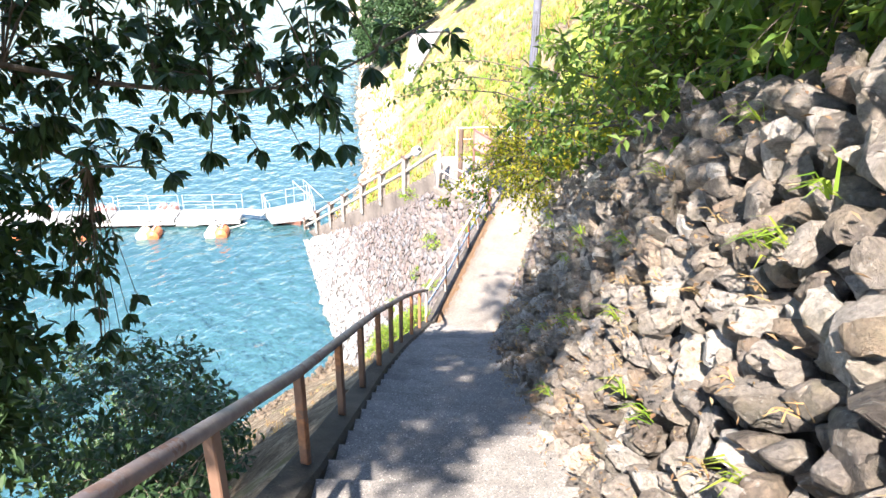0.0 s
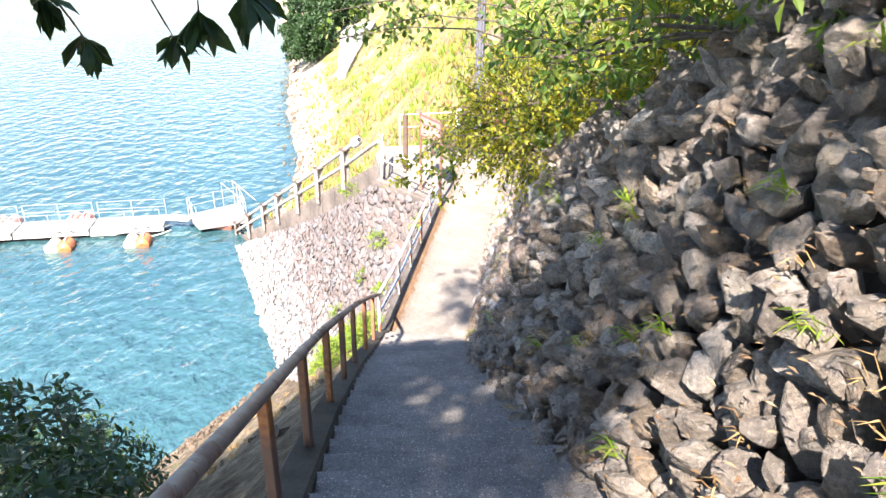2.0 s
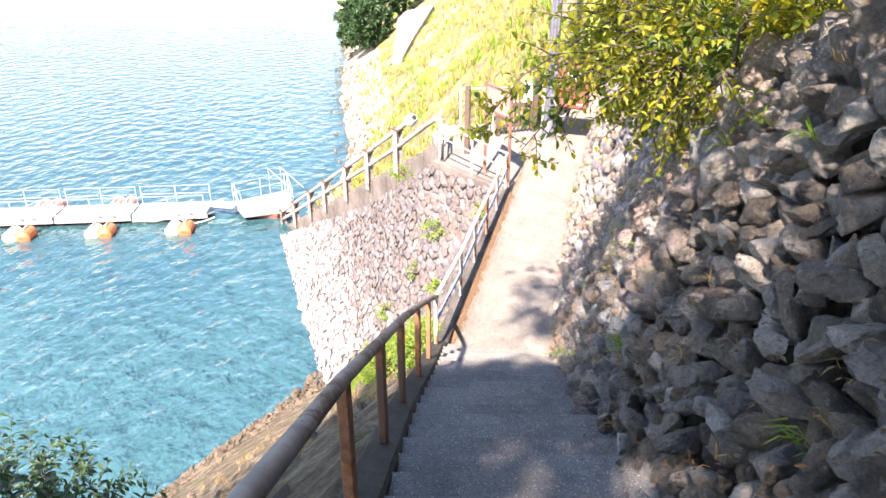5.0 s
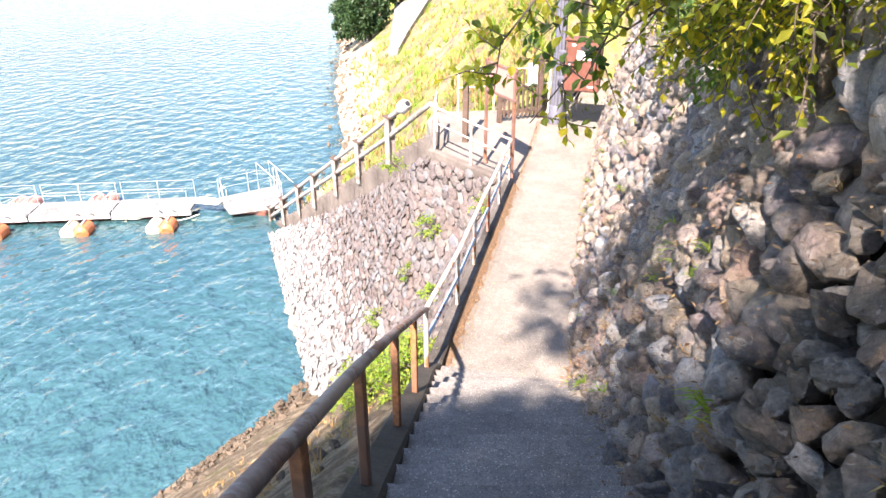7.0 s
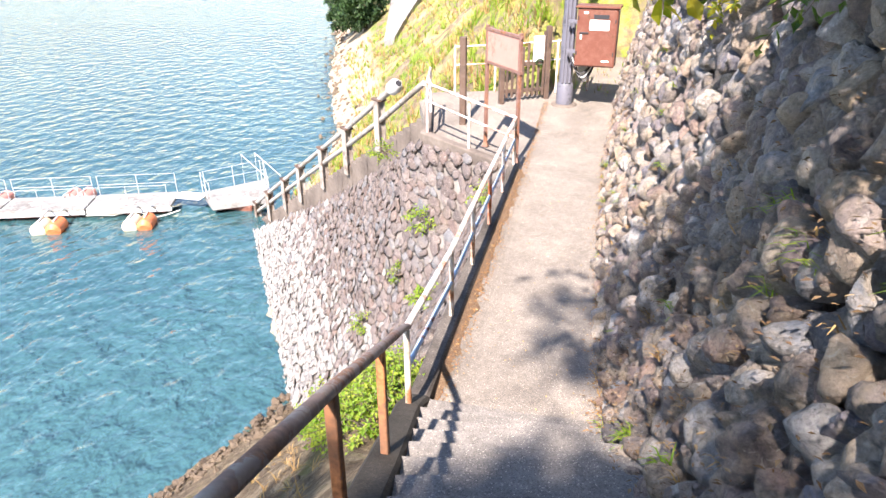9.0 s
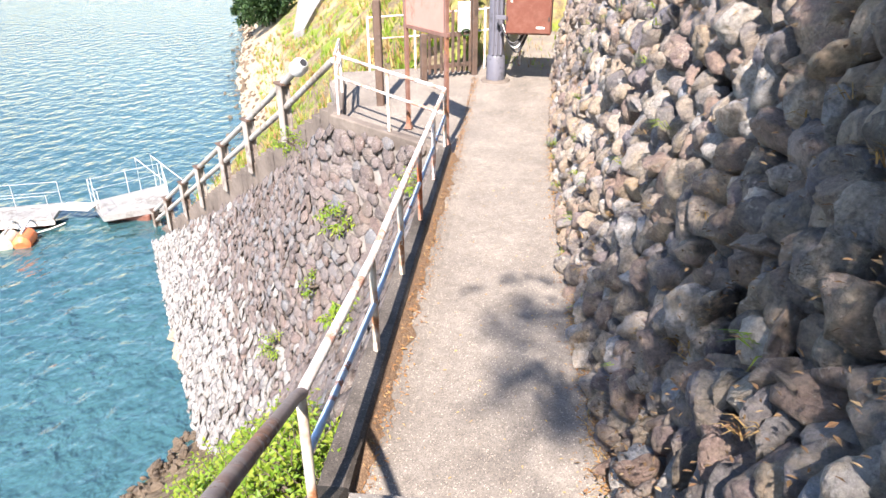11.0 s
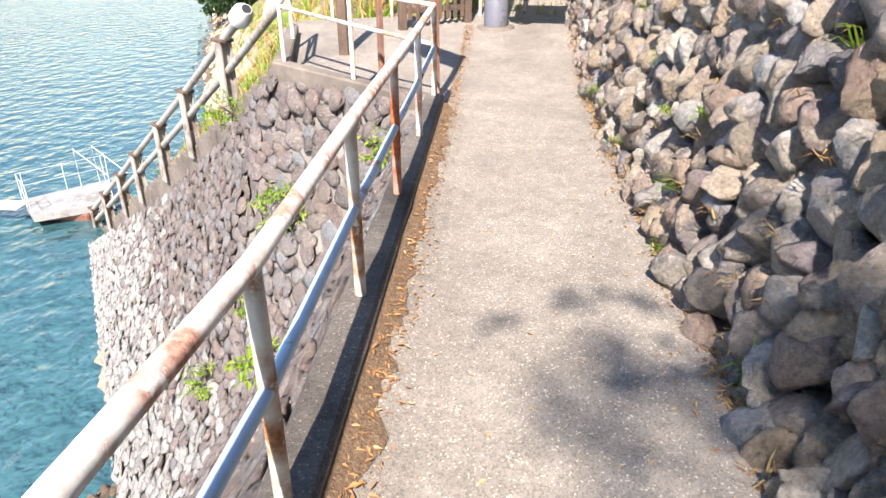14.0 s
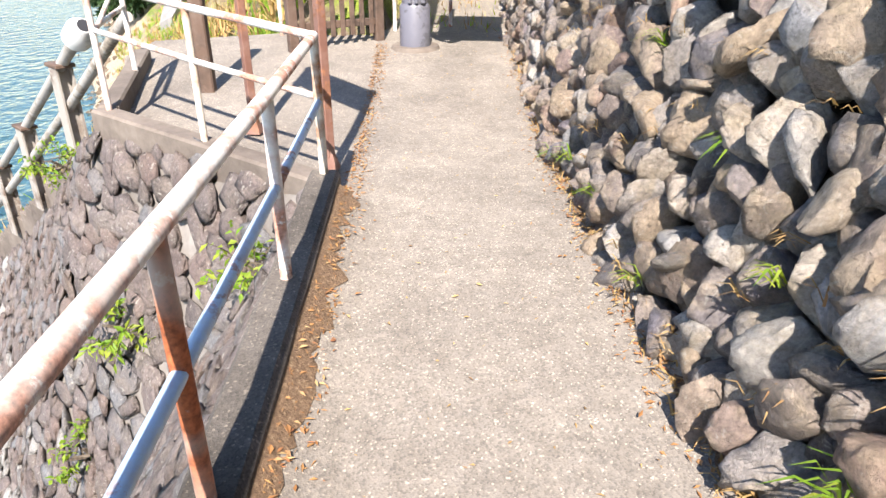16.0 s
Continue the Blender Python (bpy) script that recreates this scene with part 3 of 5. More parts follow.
def stone_places(y0, y1, low, high, place, size, rng, course, fill=1.0):
    """Staggered courses over a slope: yields poses and sizes of stones. place(y, z) gives point, along, up, out."""
    z_lo, z_hi = min(low(y) for y in (y0, (y0 + y1) / 2, y1)), max(high(y) for y in (y0, (y0 + y1) / 2, y1))
    h = z_lo
    while h < z_hi:
        rowh = course * rng.uniform(0.85, 1.15)
        y = y0 + rng.uniform(0, size)
        while y < y1:
            w = size * rng.uniform(0.6, 1.45)
            z = h + rowh * 0.5 + rng.uniform(-0.32, 0.32) * rowh + 0.07 * math.sin(y * 1.9 + h)
            if low(y) - 0.05 < z < high(y) + 0.06:
                p, along, up, out = place(y, z)
                tall = rowh * rng.uniform(1.05, 1.5)
                e = 0.05
                along_k = (place(y + e, z)[0] - p).length / e
                up_k = (place(y, z + e)[0] - p).length / e
                yield p, along, up, out, w * 1.05 * fill * min(along_k, 1.6), tall * fill * up_k, rng.uniform(0.7, 1.25)
            y += w * 0.93
        h += rowh


def lay_stones(wall, name, forms, material, rest_material, places, deep, near, rng, tilt, smooth, rest_name, bleach=None):
    """Stones of the stretch named by near() become parts, the rest one joined part."""
    meshes = [mesh_of(name, v, f, material, smooth) for v, f in forms]
    rest, pale, count = Shape(), Shape(), 0
    for p, along, up, out, w, tall, k in places:
        i = rng.randrange(len(forms))
        turn = Euler((rng.gauss(0, tilt), rng.gauss(0, tilt), rng.gauss(0, tilt * 1.5))).to_matrix()
        basis = Matrix((along, up, out)).transposed() @ turn
        m = Matrix.Translation(Vector(p) + Vector(out) * (deep * rng.uniform(-0.6, 0.45))) @ basis.to_4x4() @ Matrix.Diagonal((w, tall, deep * 2 * k, 1))
        if count < 300 and near(p):
            count += 1
            ob = new(name, meshes[i])
            ob.matrix_basis = m
            under(ob, wall)
        else:
            v, f = forms[i]
            (pale if bleach and p[2] < bleach + 0.4 * noise.noise(Vector(p) * 0.8) + rng.gauss(0, 0.75) else rest).add([m @ Vector(c) for c in v], f)
    if pale.v:
        tagged(part("bleached_stones", mesh_of("bleached_stones", pale.v, pale.f, MAT_BLEACHED, smooth), wall, "sun-bleached stones below the high-water mark"), kind="stuff")
    if rest.v:
        ob = part(rest_name, mesh_of(rest_name, rest.v, rest.f, rest_material, smooth), wall)
        tagged(ob, kind="stuff")


def wall_point(y, z):
    d = 0.05
    p = Vector((foot_x(y) + BATTER * (z - floor_z(y)), y, z))
    q = Vector((foot_x(y + d) + BATTER * (z - floor_z(y + d)), y + d, z))
    along = (q - p).normalized()
    up = (Vector((foot_x(y) + BATTER * (z + d - floor_z(y)), y, z + d)) - p).normalized()
    out = up.cross(along).normalized()
    if out.x > 0:
        out = -out
    up = along.cross(out).normalized()
    return p, -along, (up if up.z > 0 else -up), out


def wall_core(name, y0, y1, label):
    ys = list(np.arange(y0, y1 + 0.01, 0.25))
    v, f = [], []
    for y in ys:
        zf, zt = floor_z(y) - 0.4, wall_top(y)
        for j in range(9):
            z = zf + (zt - zf) * j / 8
            v.append((foot_x(y) + BATTER * (z - floor_z(y)) + 0.13 + 0.04 * noise.noise(Vector((y * 3, z * 3, 0))), y, z))
        v.append((foot_x(y) + BATTER * (zt - floor_z(y)) + 1.2, y, zt + 0.1))
        v.append((foot_x(y) + BATTER * (zt - floor_z(y)) + 1.2, y, zf))
    n = 11
    for i in range(len(ys) - 1):
        f += [(i * n + j, i * n + j + 1, (i + 1) * n + j + 1, (i + 1) * n + j) for j in range(n - 1)]
    f += [tuple(range(n - 1, -1, -1)), tuple((len(ys) - 1) * n + j for j in range(n))]
    return tagged(new(name, mesh_of(name, v, f, MAT_SOIL)), label, "stone wall", kind="structure")


def bank_point(y, z):
    e = 0.04
    p = Vector((bank_x(y, z), y, z))
    ty = (Vector((bank_x(y + e, z), y + e, z)) - p).normalized()
    tz = (Vector((bank_x(y, z + e), y, z + e)) - p).normalized()
    out = ty.cross(tz).normalized()
    if out.x > 0:
        out = -out
    up = tz
    along = up.cross(out).normalized()
    up = out.cross(along).normalized()
    return p, along, up, out


def bank_core():
    ys = list(np.arange(0.8, 20.6, 0.3))
    v, f, n = [], [], 15
    for y in ys:
        lo, hi = bank_low(y), max(bank_top(y), bank_low(y) + 0.02)
        for j in range(13):
            z = lo + (hi - lo) * j / 12
            v.append((bank_x(y, z) + 0.06, y, z))
        v.append((bank_x(y, hi) + (1.6 if y > 9 else 0.2), y + (0.9 if y > 9 else 0), hi - 0.12))
        v.append((bank_x(y, hi) + (2.2 if y > 9 else 0.3), y + (1.2 if y > 9 else 0), lo - 0.3))
    for i in range(len(ys) - 1):
        f += [(i * n + j, i * n + j + 1, (i + 1) * n + j + 1, (i + 1) * n + j) for j in range(n - 1)]
    return tagged(new("bank_wall", mesh_of("bank_wall", v, f, MAT_MORTAR)), "steep lake bank pitched with grey-brown field stones", "stone bank", kind="structure")


# ---- railings ----
def build_stair_rail():
    th = thing("stair_handrail", (0, 0, 0), "dark brown steel handrail, paint worn, on square posts beside the steps", "handrail")
    ys = [-13.3, -12.15, -11.0, -9.84, -8.65, -7.55, -6.25, -5.13, -3.98, -2.75, -1.55]
    top = lambda y: (rail_x(y), y, -0.1 - 0.512 * y + lerp(y, [(-14, 0.64), (-9.5, 0.67), (-8, 0.72), (-6, 0.76), (-4.5, 0.78), (-3, 0.83), (-1.5, 0.83)]))
    s = Shape().tube([top(y) for y in (-14.4, *ys)] + [(0, -0.2, 0.8), (0, -0.1, 0.75)], 0.034, 12)
    part("top_rail", s.mesh("top_rail", MAT_BROWN, True), th)
    for y in ys:
        x, _, z = top(y)
        part("post", Shape().box((x - 0.027, y - 0.027, kerb_z(y) - 0.05), (x + 0.027, y + 0.027, z - 0.015), None, 0.006).mesh("post", MAT_RUSTBROWN), th, "rust-streaked brown post")


MAT_RUSTBROWN = paint_material("rust_brown_post", (0.16, 0.09, 0.06), (0.32, 0.13, 0.05), 0.85, 0.55, 4, (0.22, 0.13, 0.09))


def build_path_rail():
    th = thing("path_railing", (0, 3, -0.2), "white pipe railing with flaking paint and rusty posts along the kerb", "railing")
    ys = [-0.13, 1.69, 3.0, 4.34, 5.69, 7.14]
    rz = [0.76, 0.63, 0.65, 0.65, 0.65, 0.67]
    part("top_rail", Shape().tube([(0, y, z) for y, z in zip(ys, rz)], 0.031, 14).mesh("top_rail", MAT_RAIL, True), th, "white paint flaking to rust")
    part("middle_rail", Shape().tube([(0.0, y, z - 0.4) for y, z in zip(ys, rz)], 0.024, 12).mesh("middle_rail", MAT_MID, True), th, "pale blue middle pipe")
    for i, (y, z) in enumerate(zip(ys, rz)):
        mat = MAT_RUST if i in (3,) else MAT_POST if i in (0, 1, 2, 5) else MAT_RAIL
        base = -0.05 if i == 0 else -0.22
        part("post", Shape().tube([(0, y, base), (0, y, z - 0.01)], 0.029, 12).mesh("post", mat, True), th, "heavily rusted post" if i == 3 else "")
    th = thing("terrace_railing", (-1, 8, -0.2), "white pipe railing round the terrace edge, rust-stained posts", "railing")
    a, m, b, c = Vector((0, 7.14, 0)), Vector((-1.0, 7.95, 0)), Vector((-2.06, 8.83, 0)), Vector((-2.32, 10.2, 0))
    for dz, r, mat, nm in ((0.67, 0.027, MAT_RAIL, "top_rail"), (0.3, 0.022, MAT_RAIL, "middle_rail")):
        part(nm, Shape().tube([p + Vector((0, 0, h)) for p, h in ((a, dz), (m, dz + 0.08), (b, dz + 0.17), (c, dz + 0.2))], r, 12).mesh(nm, mat, True), th)
    for p, h in ((m, 0.77), (b, 0.85), (c, 0.88)):
        part("post", Shape().tube([p + Vector((0, 0, -0.25)), p + Vector((0, 0, h))], 0.027, 12).mesh("post", MAT_POST if p is m else MAT_RAIL, True), th)
    part("brace", Shape().tube([b + Vector((0, 0, 0.42)), c + Vector((0, 0, 0.78))], 0.02, 10).mesh("brace", MAT_RAIL, True), th)


def build_sign():
    r, l = Vector((-0.03, 7.7, 0)), Vector((-0.79, 8.68, 0))
    th = thing("sign_board", ((r + l) / 2 + Vector((0, 0, -0.38))), "faded reddish-brown notice board, seen blank, on two brown posts", "sign board")
    d = (l - r).normalized()
    frame_m = Matrix.Translation(r) @ d.to_track_quat("X", "Z").to_matrix().to_4x4()
    w = (l - r).length
    for x in (0, w):
        part("post", Shape().box((x - 0.032, -0.032, -0.42), (x + 0.032, 0.032, 2.04), frame_m, 0.006).mesh("post", MAT_BROWN_SIGN), th)
        part("foot", Shape().add([(x - 0.09, 0, -0.37), (x + 0.09, 0, -0.37), (x, 0, -0.13), (x, -0.09, -0.37), (x, 0.09, -0.37)], [(0, 2, 3), (3, 2, 1), (1, 2, 4), (4, 2, 0), (0, 3, 1, 4)]).mesh("foot", MAT_BROWN_SIGN), th).data.transform(frame_m)
    part("panel", Shape().box((0.02, -0.015, 1.36), (w - 0.02, 0.015, 1.96), frame_m, 0.004).mesh("panel", MAT_BROARD), th, "sun-bleached reddish panel")
    for z in (1.35, 1.97):
        part("frame_bar", Shape().box((-0.06, -0.03, z - 0.03), (w + 0.06, 0.03, z + 0.03), frame_m, 0.006).mesh("frame_bar", MAT_BROWN_SIGN), th)


MAT_BROARD = paint_material("bleached_panel", (0.42, 0.22, 0.18), (0.34, 0.17, 0.13), 0.3, 0.5, 2.5, (0.45, 0.27, 0.22))


def build_pole():
    x, y, z = 0.6, 11.8, floor_z(11.8)
    th = thing("utility_pole", (x, y, z), "thick grey utility pole with cable conduits strapped on", "utility pole")
    part("shaft", Shape().tube([(x, y, z - 0.3), (x, y, z + 9.0)], [0.165, 0.12], 20).mesh("shaft", MAT_STEEL, True), th)
    part("sleeve", Shape().tube([(x, y, z - 0.05), (x, y, z + 0.5), (x, y, z + 0.53)], [0.195, 0.19, 0.17], 20).mesh("sleeve", MAT_STEEL, True), th)
    part("footing", Shape().tube([(x, y, z - 0.05), (x, y, z + 0.03)], [0.34, 0.3], 14).mesh("footing", MAT_TERRACE, True), th)
    for dx, r in ((0.1, 0.03), (0.02, 0.022), (-0.06, 0.022)):
        yy = y - math.sqrt(0.03 - dx * dx) - 0.01
        part("conduit", Shape().tube([(x + dx, yy, z + 0.55), (x + dx, yy + 0.02, z + 5.5)], r, 8).mesh("conduit", MAT_CONDUIT, True), th)
    for k in range(9):
        zz = z + 0.75 + k * 0.55
        part("strap", Shape().tube([(x, y, zz), (x, y, zz + 0.025)], 0.172 - 0.0045 * (0.75 + k * 0.55), 18).mesh("strap", MAT_CONDUIT, True), th)
    # cabinet beside it
    cab = thing("electric_cabinet", (1.25, 11.25, 0.85), "reddish-brown metal electric cabinet hung beside the pole, stickers on its door", "electric cabinet")
    m = pose(1.25, 11.35, 0.85, 0, 0, -6)
    part("body", Shape().box((-0.44, -0.2, 0.0), (0.44, 0.22, 1.28), m, 0.012).mesh("body", MAT_CABINET), cab)
    part("roof", Shape().box((-0.48, -0.26, 1.26), (0.48, 0.26, 1.31), m, 0.01).mesh("roof", MAT_CABINET), cab)
    door = part("door", Shape().box((-0.42, -0.222, 0.03), (0.42, -0.204, 1.24), m, 0.006).mesh("door", MAT_CABINET), cab)
    part("handle", Shape().box((-0.37, -0.245, 0.72), (-0.17, -0.222, 0.75), m, 0.004).mesh("handle", MAT_CABLE), door)
    part("key_plate", Shape().box((-0.35, -0.235, 0.6), (-0.31, -0.221, 0.7), m, 0.003).mesh("key_plate", MAT_PALE), door)
    for hx, hz in ((0.4, 0.3), (0.4, 1.0), (-0.41, 0.3), (-0.41, 1.05)):
        part("hinge", Shape().box((hx - 0.012, -0.24, hz - 0.04), (hx + 0.012, -0.221, hz + 0.04), m, 0.003).mesh("hinge", MAT_CABLE), door)
    part("label", Shape().box((-0.16, -0.2265, 0.8), (0.27, -0.2225, 1.02), m).mesh("label", MAT_PALE), door, "white sticker")
    part("label_mark", Shape().box((-0.08, -0.2265, 1.04), (0.25, -0.2225, 1.13), m).mesh("label_mark", MAT_CABLE), door, "dark warning sticker")
    part("label_mark", Shape().box((-0.3, -0.2265, 1.14), (-0.2, -0.2225, 1.19), m).mesh("label_mark", MAT_PALE), door, "small pale sticker")
    part("label_mark", Shape().box((0.16, -0.2265, 0.12), (0.32, -0.2225, 0.16), m).mesh("label_mark", MAT_PALE), door, "small maker plate")
    for hz in (0.25, 0.9):
        part("bracket", Shape().box((-0.66, -0.03, hz), (-0.43, 0.03, hz + 0.08), m, 0.005).mesh("bracket", MAT_STEEL), cab)
    for k in range(5):
        pts = []
        for i in range(11):
            a = i / 10
            pts.append((0.68 + 0.5 * a + 0.02 * k, 11.42 + 0.03 * k - 0.12 * math.sin(a * 3.1), 0.9 + 0.1 * (1 - a) - (0.28 + 0.05 * k) * math.sin(a * math.pi)))
        part("cable", Shape().tube(pts, 0.017, 7).mesh("cable", MAT_PALE if k == 2 else MAT_CABLE, True), cab, "sagging cable loop")


def build_gate():
    a, b = Vector((-0.9, 11.6, 0)), Vector((0.12, 12.2, 0))
    z = floor_z(11.9)
    th = thing("wooden_gate", (-0.4, 11.9, z), "dark brown wooden picket gate at the top of the terrace", "gate")
    m = Matrix.Translation(a + Vector((0, 0, z))) @ (b - a).to_track_quat("X", "Z").to_matrix().to_4x4()
    w = (b - a).length
    for x, h in ((0, 0.95), (w, 1.75)):
        part("post", Shape().box((x - 0.06, -0.06, -0.3), (x + 0.06, 0.06, h), m, 0.01).mesh("post", MAT_WOOD), th)
    for zz in (0.22, 0.85):
        part("rail", Shape().box((0.05, -0.03, zz), (w - 0.05, 0.03, zz + 0.09), m, 0.008).mesh("rail", MAT_WOOD), th)
    for k in range(8):
        x = 0.12 + k * (w - 0.24) / 7
        top = 1.05 + 0.6 * k / 7
        part("picket", Shape().box((x - 0.032, -0.055, 0.12), (x + 0.032, -0.03, top), m, 0.006).mesh("picket", MAT_WOOD), th)
    part("notice", Shape().box((w - 0.42, -0.075, 0.95), (w - 0.14, -0.06, 1.55), m, 0.003).mesh("notice", MAT_PALE), th, "white notice panel")
    part("wreath", Shape().tube([m @ Vector((w - 0.25 + 0.09 * math.cos(t), -0.09, 0.93 + 0.07 * math.sin(t))) for t in np.linspace(0.3, 5.6, 12)], 0.018, 6).mesh("wreath", MAT_LEAF_DARK), th, "loop of dark green rope")
    th = thing("wooden_post", (-1.53, 10.0, floor_z(10)), "dark brown weathered wooden post on the terrace", "post")
    part("shaft", Shape().box((-1.6, 9.93, -0.5), (-1.46, 10.07, 1.6), None, 0.015).mesh("shaft", MAT_WOOD), th)
    th = thing("hillside_fence", (0.6, 12.8, 0), "thin white pipe fence up the slope behind the gate", "fence")
    pts = [Vector((-2.2, 12.3, 0.0)), Vector((-1.2, 12.5, 0.05)), Vector((0.32, 12.75, 0.15)), Vector((1.1, 13.0, 0.3))]
    for p in pts:
        part("post", Shape().tube([p + Vector((0, 0, -0.4)), p + Vector((0, 0, 1.05))], 0.026, 8).mesh("post", MAT_RAIL, True), th)
    for h in (0.55, 1.0):
        part("rail", Shape().tube([p + Vector((0, 0, h)) for p in pts], 0.018, 8).mesh("rail", MAT_RAIL, True), th)


# ---- the flight down to the pier ----
FLIGHT_A, FLIGHT_B = Vector((-2.75, 11.35, -0.5)), Vector((-13.2, 21.1, -8.5))


def h_beam(h, m):
    """An upright of H section."""
    w, t = 0.12, 0.03
    ring = [(-w, -w), (w, -w), (w, -w + t), (t / 2, -w + t), (t / 2, w - t), (w, w - t), (w, w), (-w, w), (-w, w - t), (-t / 2, w - t), (-t / 2, -w + t), (-w, -w + t)]
    n = len(ring)
    v = [m @ Vector((x, y, z)) for z in (-0.35, h) for x, y in ring]
    return Shape().add(v, [(i, (i + 1) % n, n + (i + 1) % n, n + i) for i in range(n)] + [tuple(range(n - 1, -1, -1)), tuple(range(n, 2 * n))])


def build_flight():
    a, b = FLIGHT_A, FLIGHT_B
    d = Vector((b.x - a.x, b.y - a.y, 0))
    run = d.length
    d.normalize()
    side = Vector((-d.y, d.x, 0))
    if side.y < 0:
        side = -side
    st = tagged(new("pier_stairs"), "concrete steps with weathered sides going down to the floating pier", "stairs", kind="structure")
    n = 40
    for k in range(n):
        p = a + d * (run * k / n)
        z = a.z + (b.z - a.z) * (k + 1) / n
        m = Matrix.Translation((p.x, p.y, z)) @ d.to_track_quat("X", "Z").to_matrix().to_4x4()
        lo, hi = (-1.25, 0.0) if (d.to_track_quat("X", "Z").to_matrix() @ Vector((0, 1, 0))).dot(side) < 0 else (0.0, 1.25)
        part("step", Shape().box((0, lo, -0.9), (run / n + 0.06, hi, 0), m, 0.01).mesh("step", MAT_TERRACE), st)
    rail = thing("pier_handrail", a, "weathered grey timber-look handrail stepping down beside the pier stairs", "handrail")
    frac = [0.165, 0.315, 0.45, 0.6, 0.72, 0.86, 0.985]
    hs = [1.2, 1.1, 1.05, 1.0, 0.95, 0.9, 0.85]
    tops = []
    for t, h in zip(frac, hs):
        p = a + (b - a) * t
        tops.append(p + Vector((0, 0, h)))
        m = Matrix.Translation(p) @ d.to_track_quat("X", "Z").to_matrix().to_4x4()
        post = part("post", h_beam(h, m).mesh("post", MAT_PILE), rail)
        part("cap", Shape().box((-0.2, -0.14, h), (0.2, 0.14, h + 0.06), m, 0.012).mesh("cap", MAT_WOOD), post, "dark cap plate")
    start = tops[0] + (tops[0] - tops[1]) * 0.42
    part("top_rail", Shape().tube([start] + tops, [0.095] + [0.075] * 7, 12).mesh("top_rail", MAT_LOG, True), rail)
    part("end_knob", Shape().tube([start + (tops[0] - tops[1]) * 0.09, start + (tops[0] - tops[1]) * 0.03, start - (tops[0] - tops[1]) * 0.06, start - (tops[0] - tops[1]) * 0.1], [0.1, 0.19, 0.19, 0.1], 14).mesh("end_knob", MAT_WHITE, True), rail, "pale rounded rail end")
    axis = (tops[0] - tops[1]) * 0.09
    # Solid black disc on the knob, painted for the shade inside a hole.
    part("hollow_shade", Shape().tube([start + axis * 0.9, start + axis * 1.03], 0.085, 12).mesh("hollow_shade", MAT_CABLE, True), rail, "black disc standing in for the shade inside the rail end")
    mid = [a + Vector((-0.05, 0.1, 0.75))] + [p - Vector((0, 0, h * 0.48)) for p, h in zip(tops, hs)]
    part("middle_rail", Shape().tube(mid, 0.075, 10).mesh("middle_rail", MAT_LOG, True), rail)


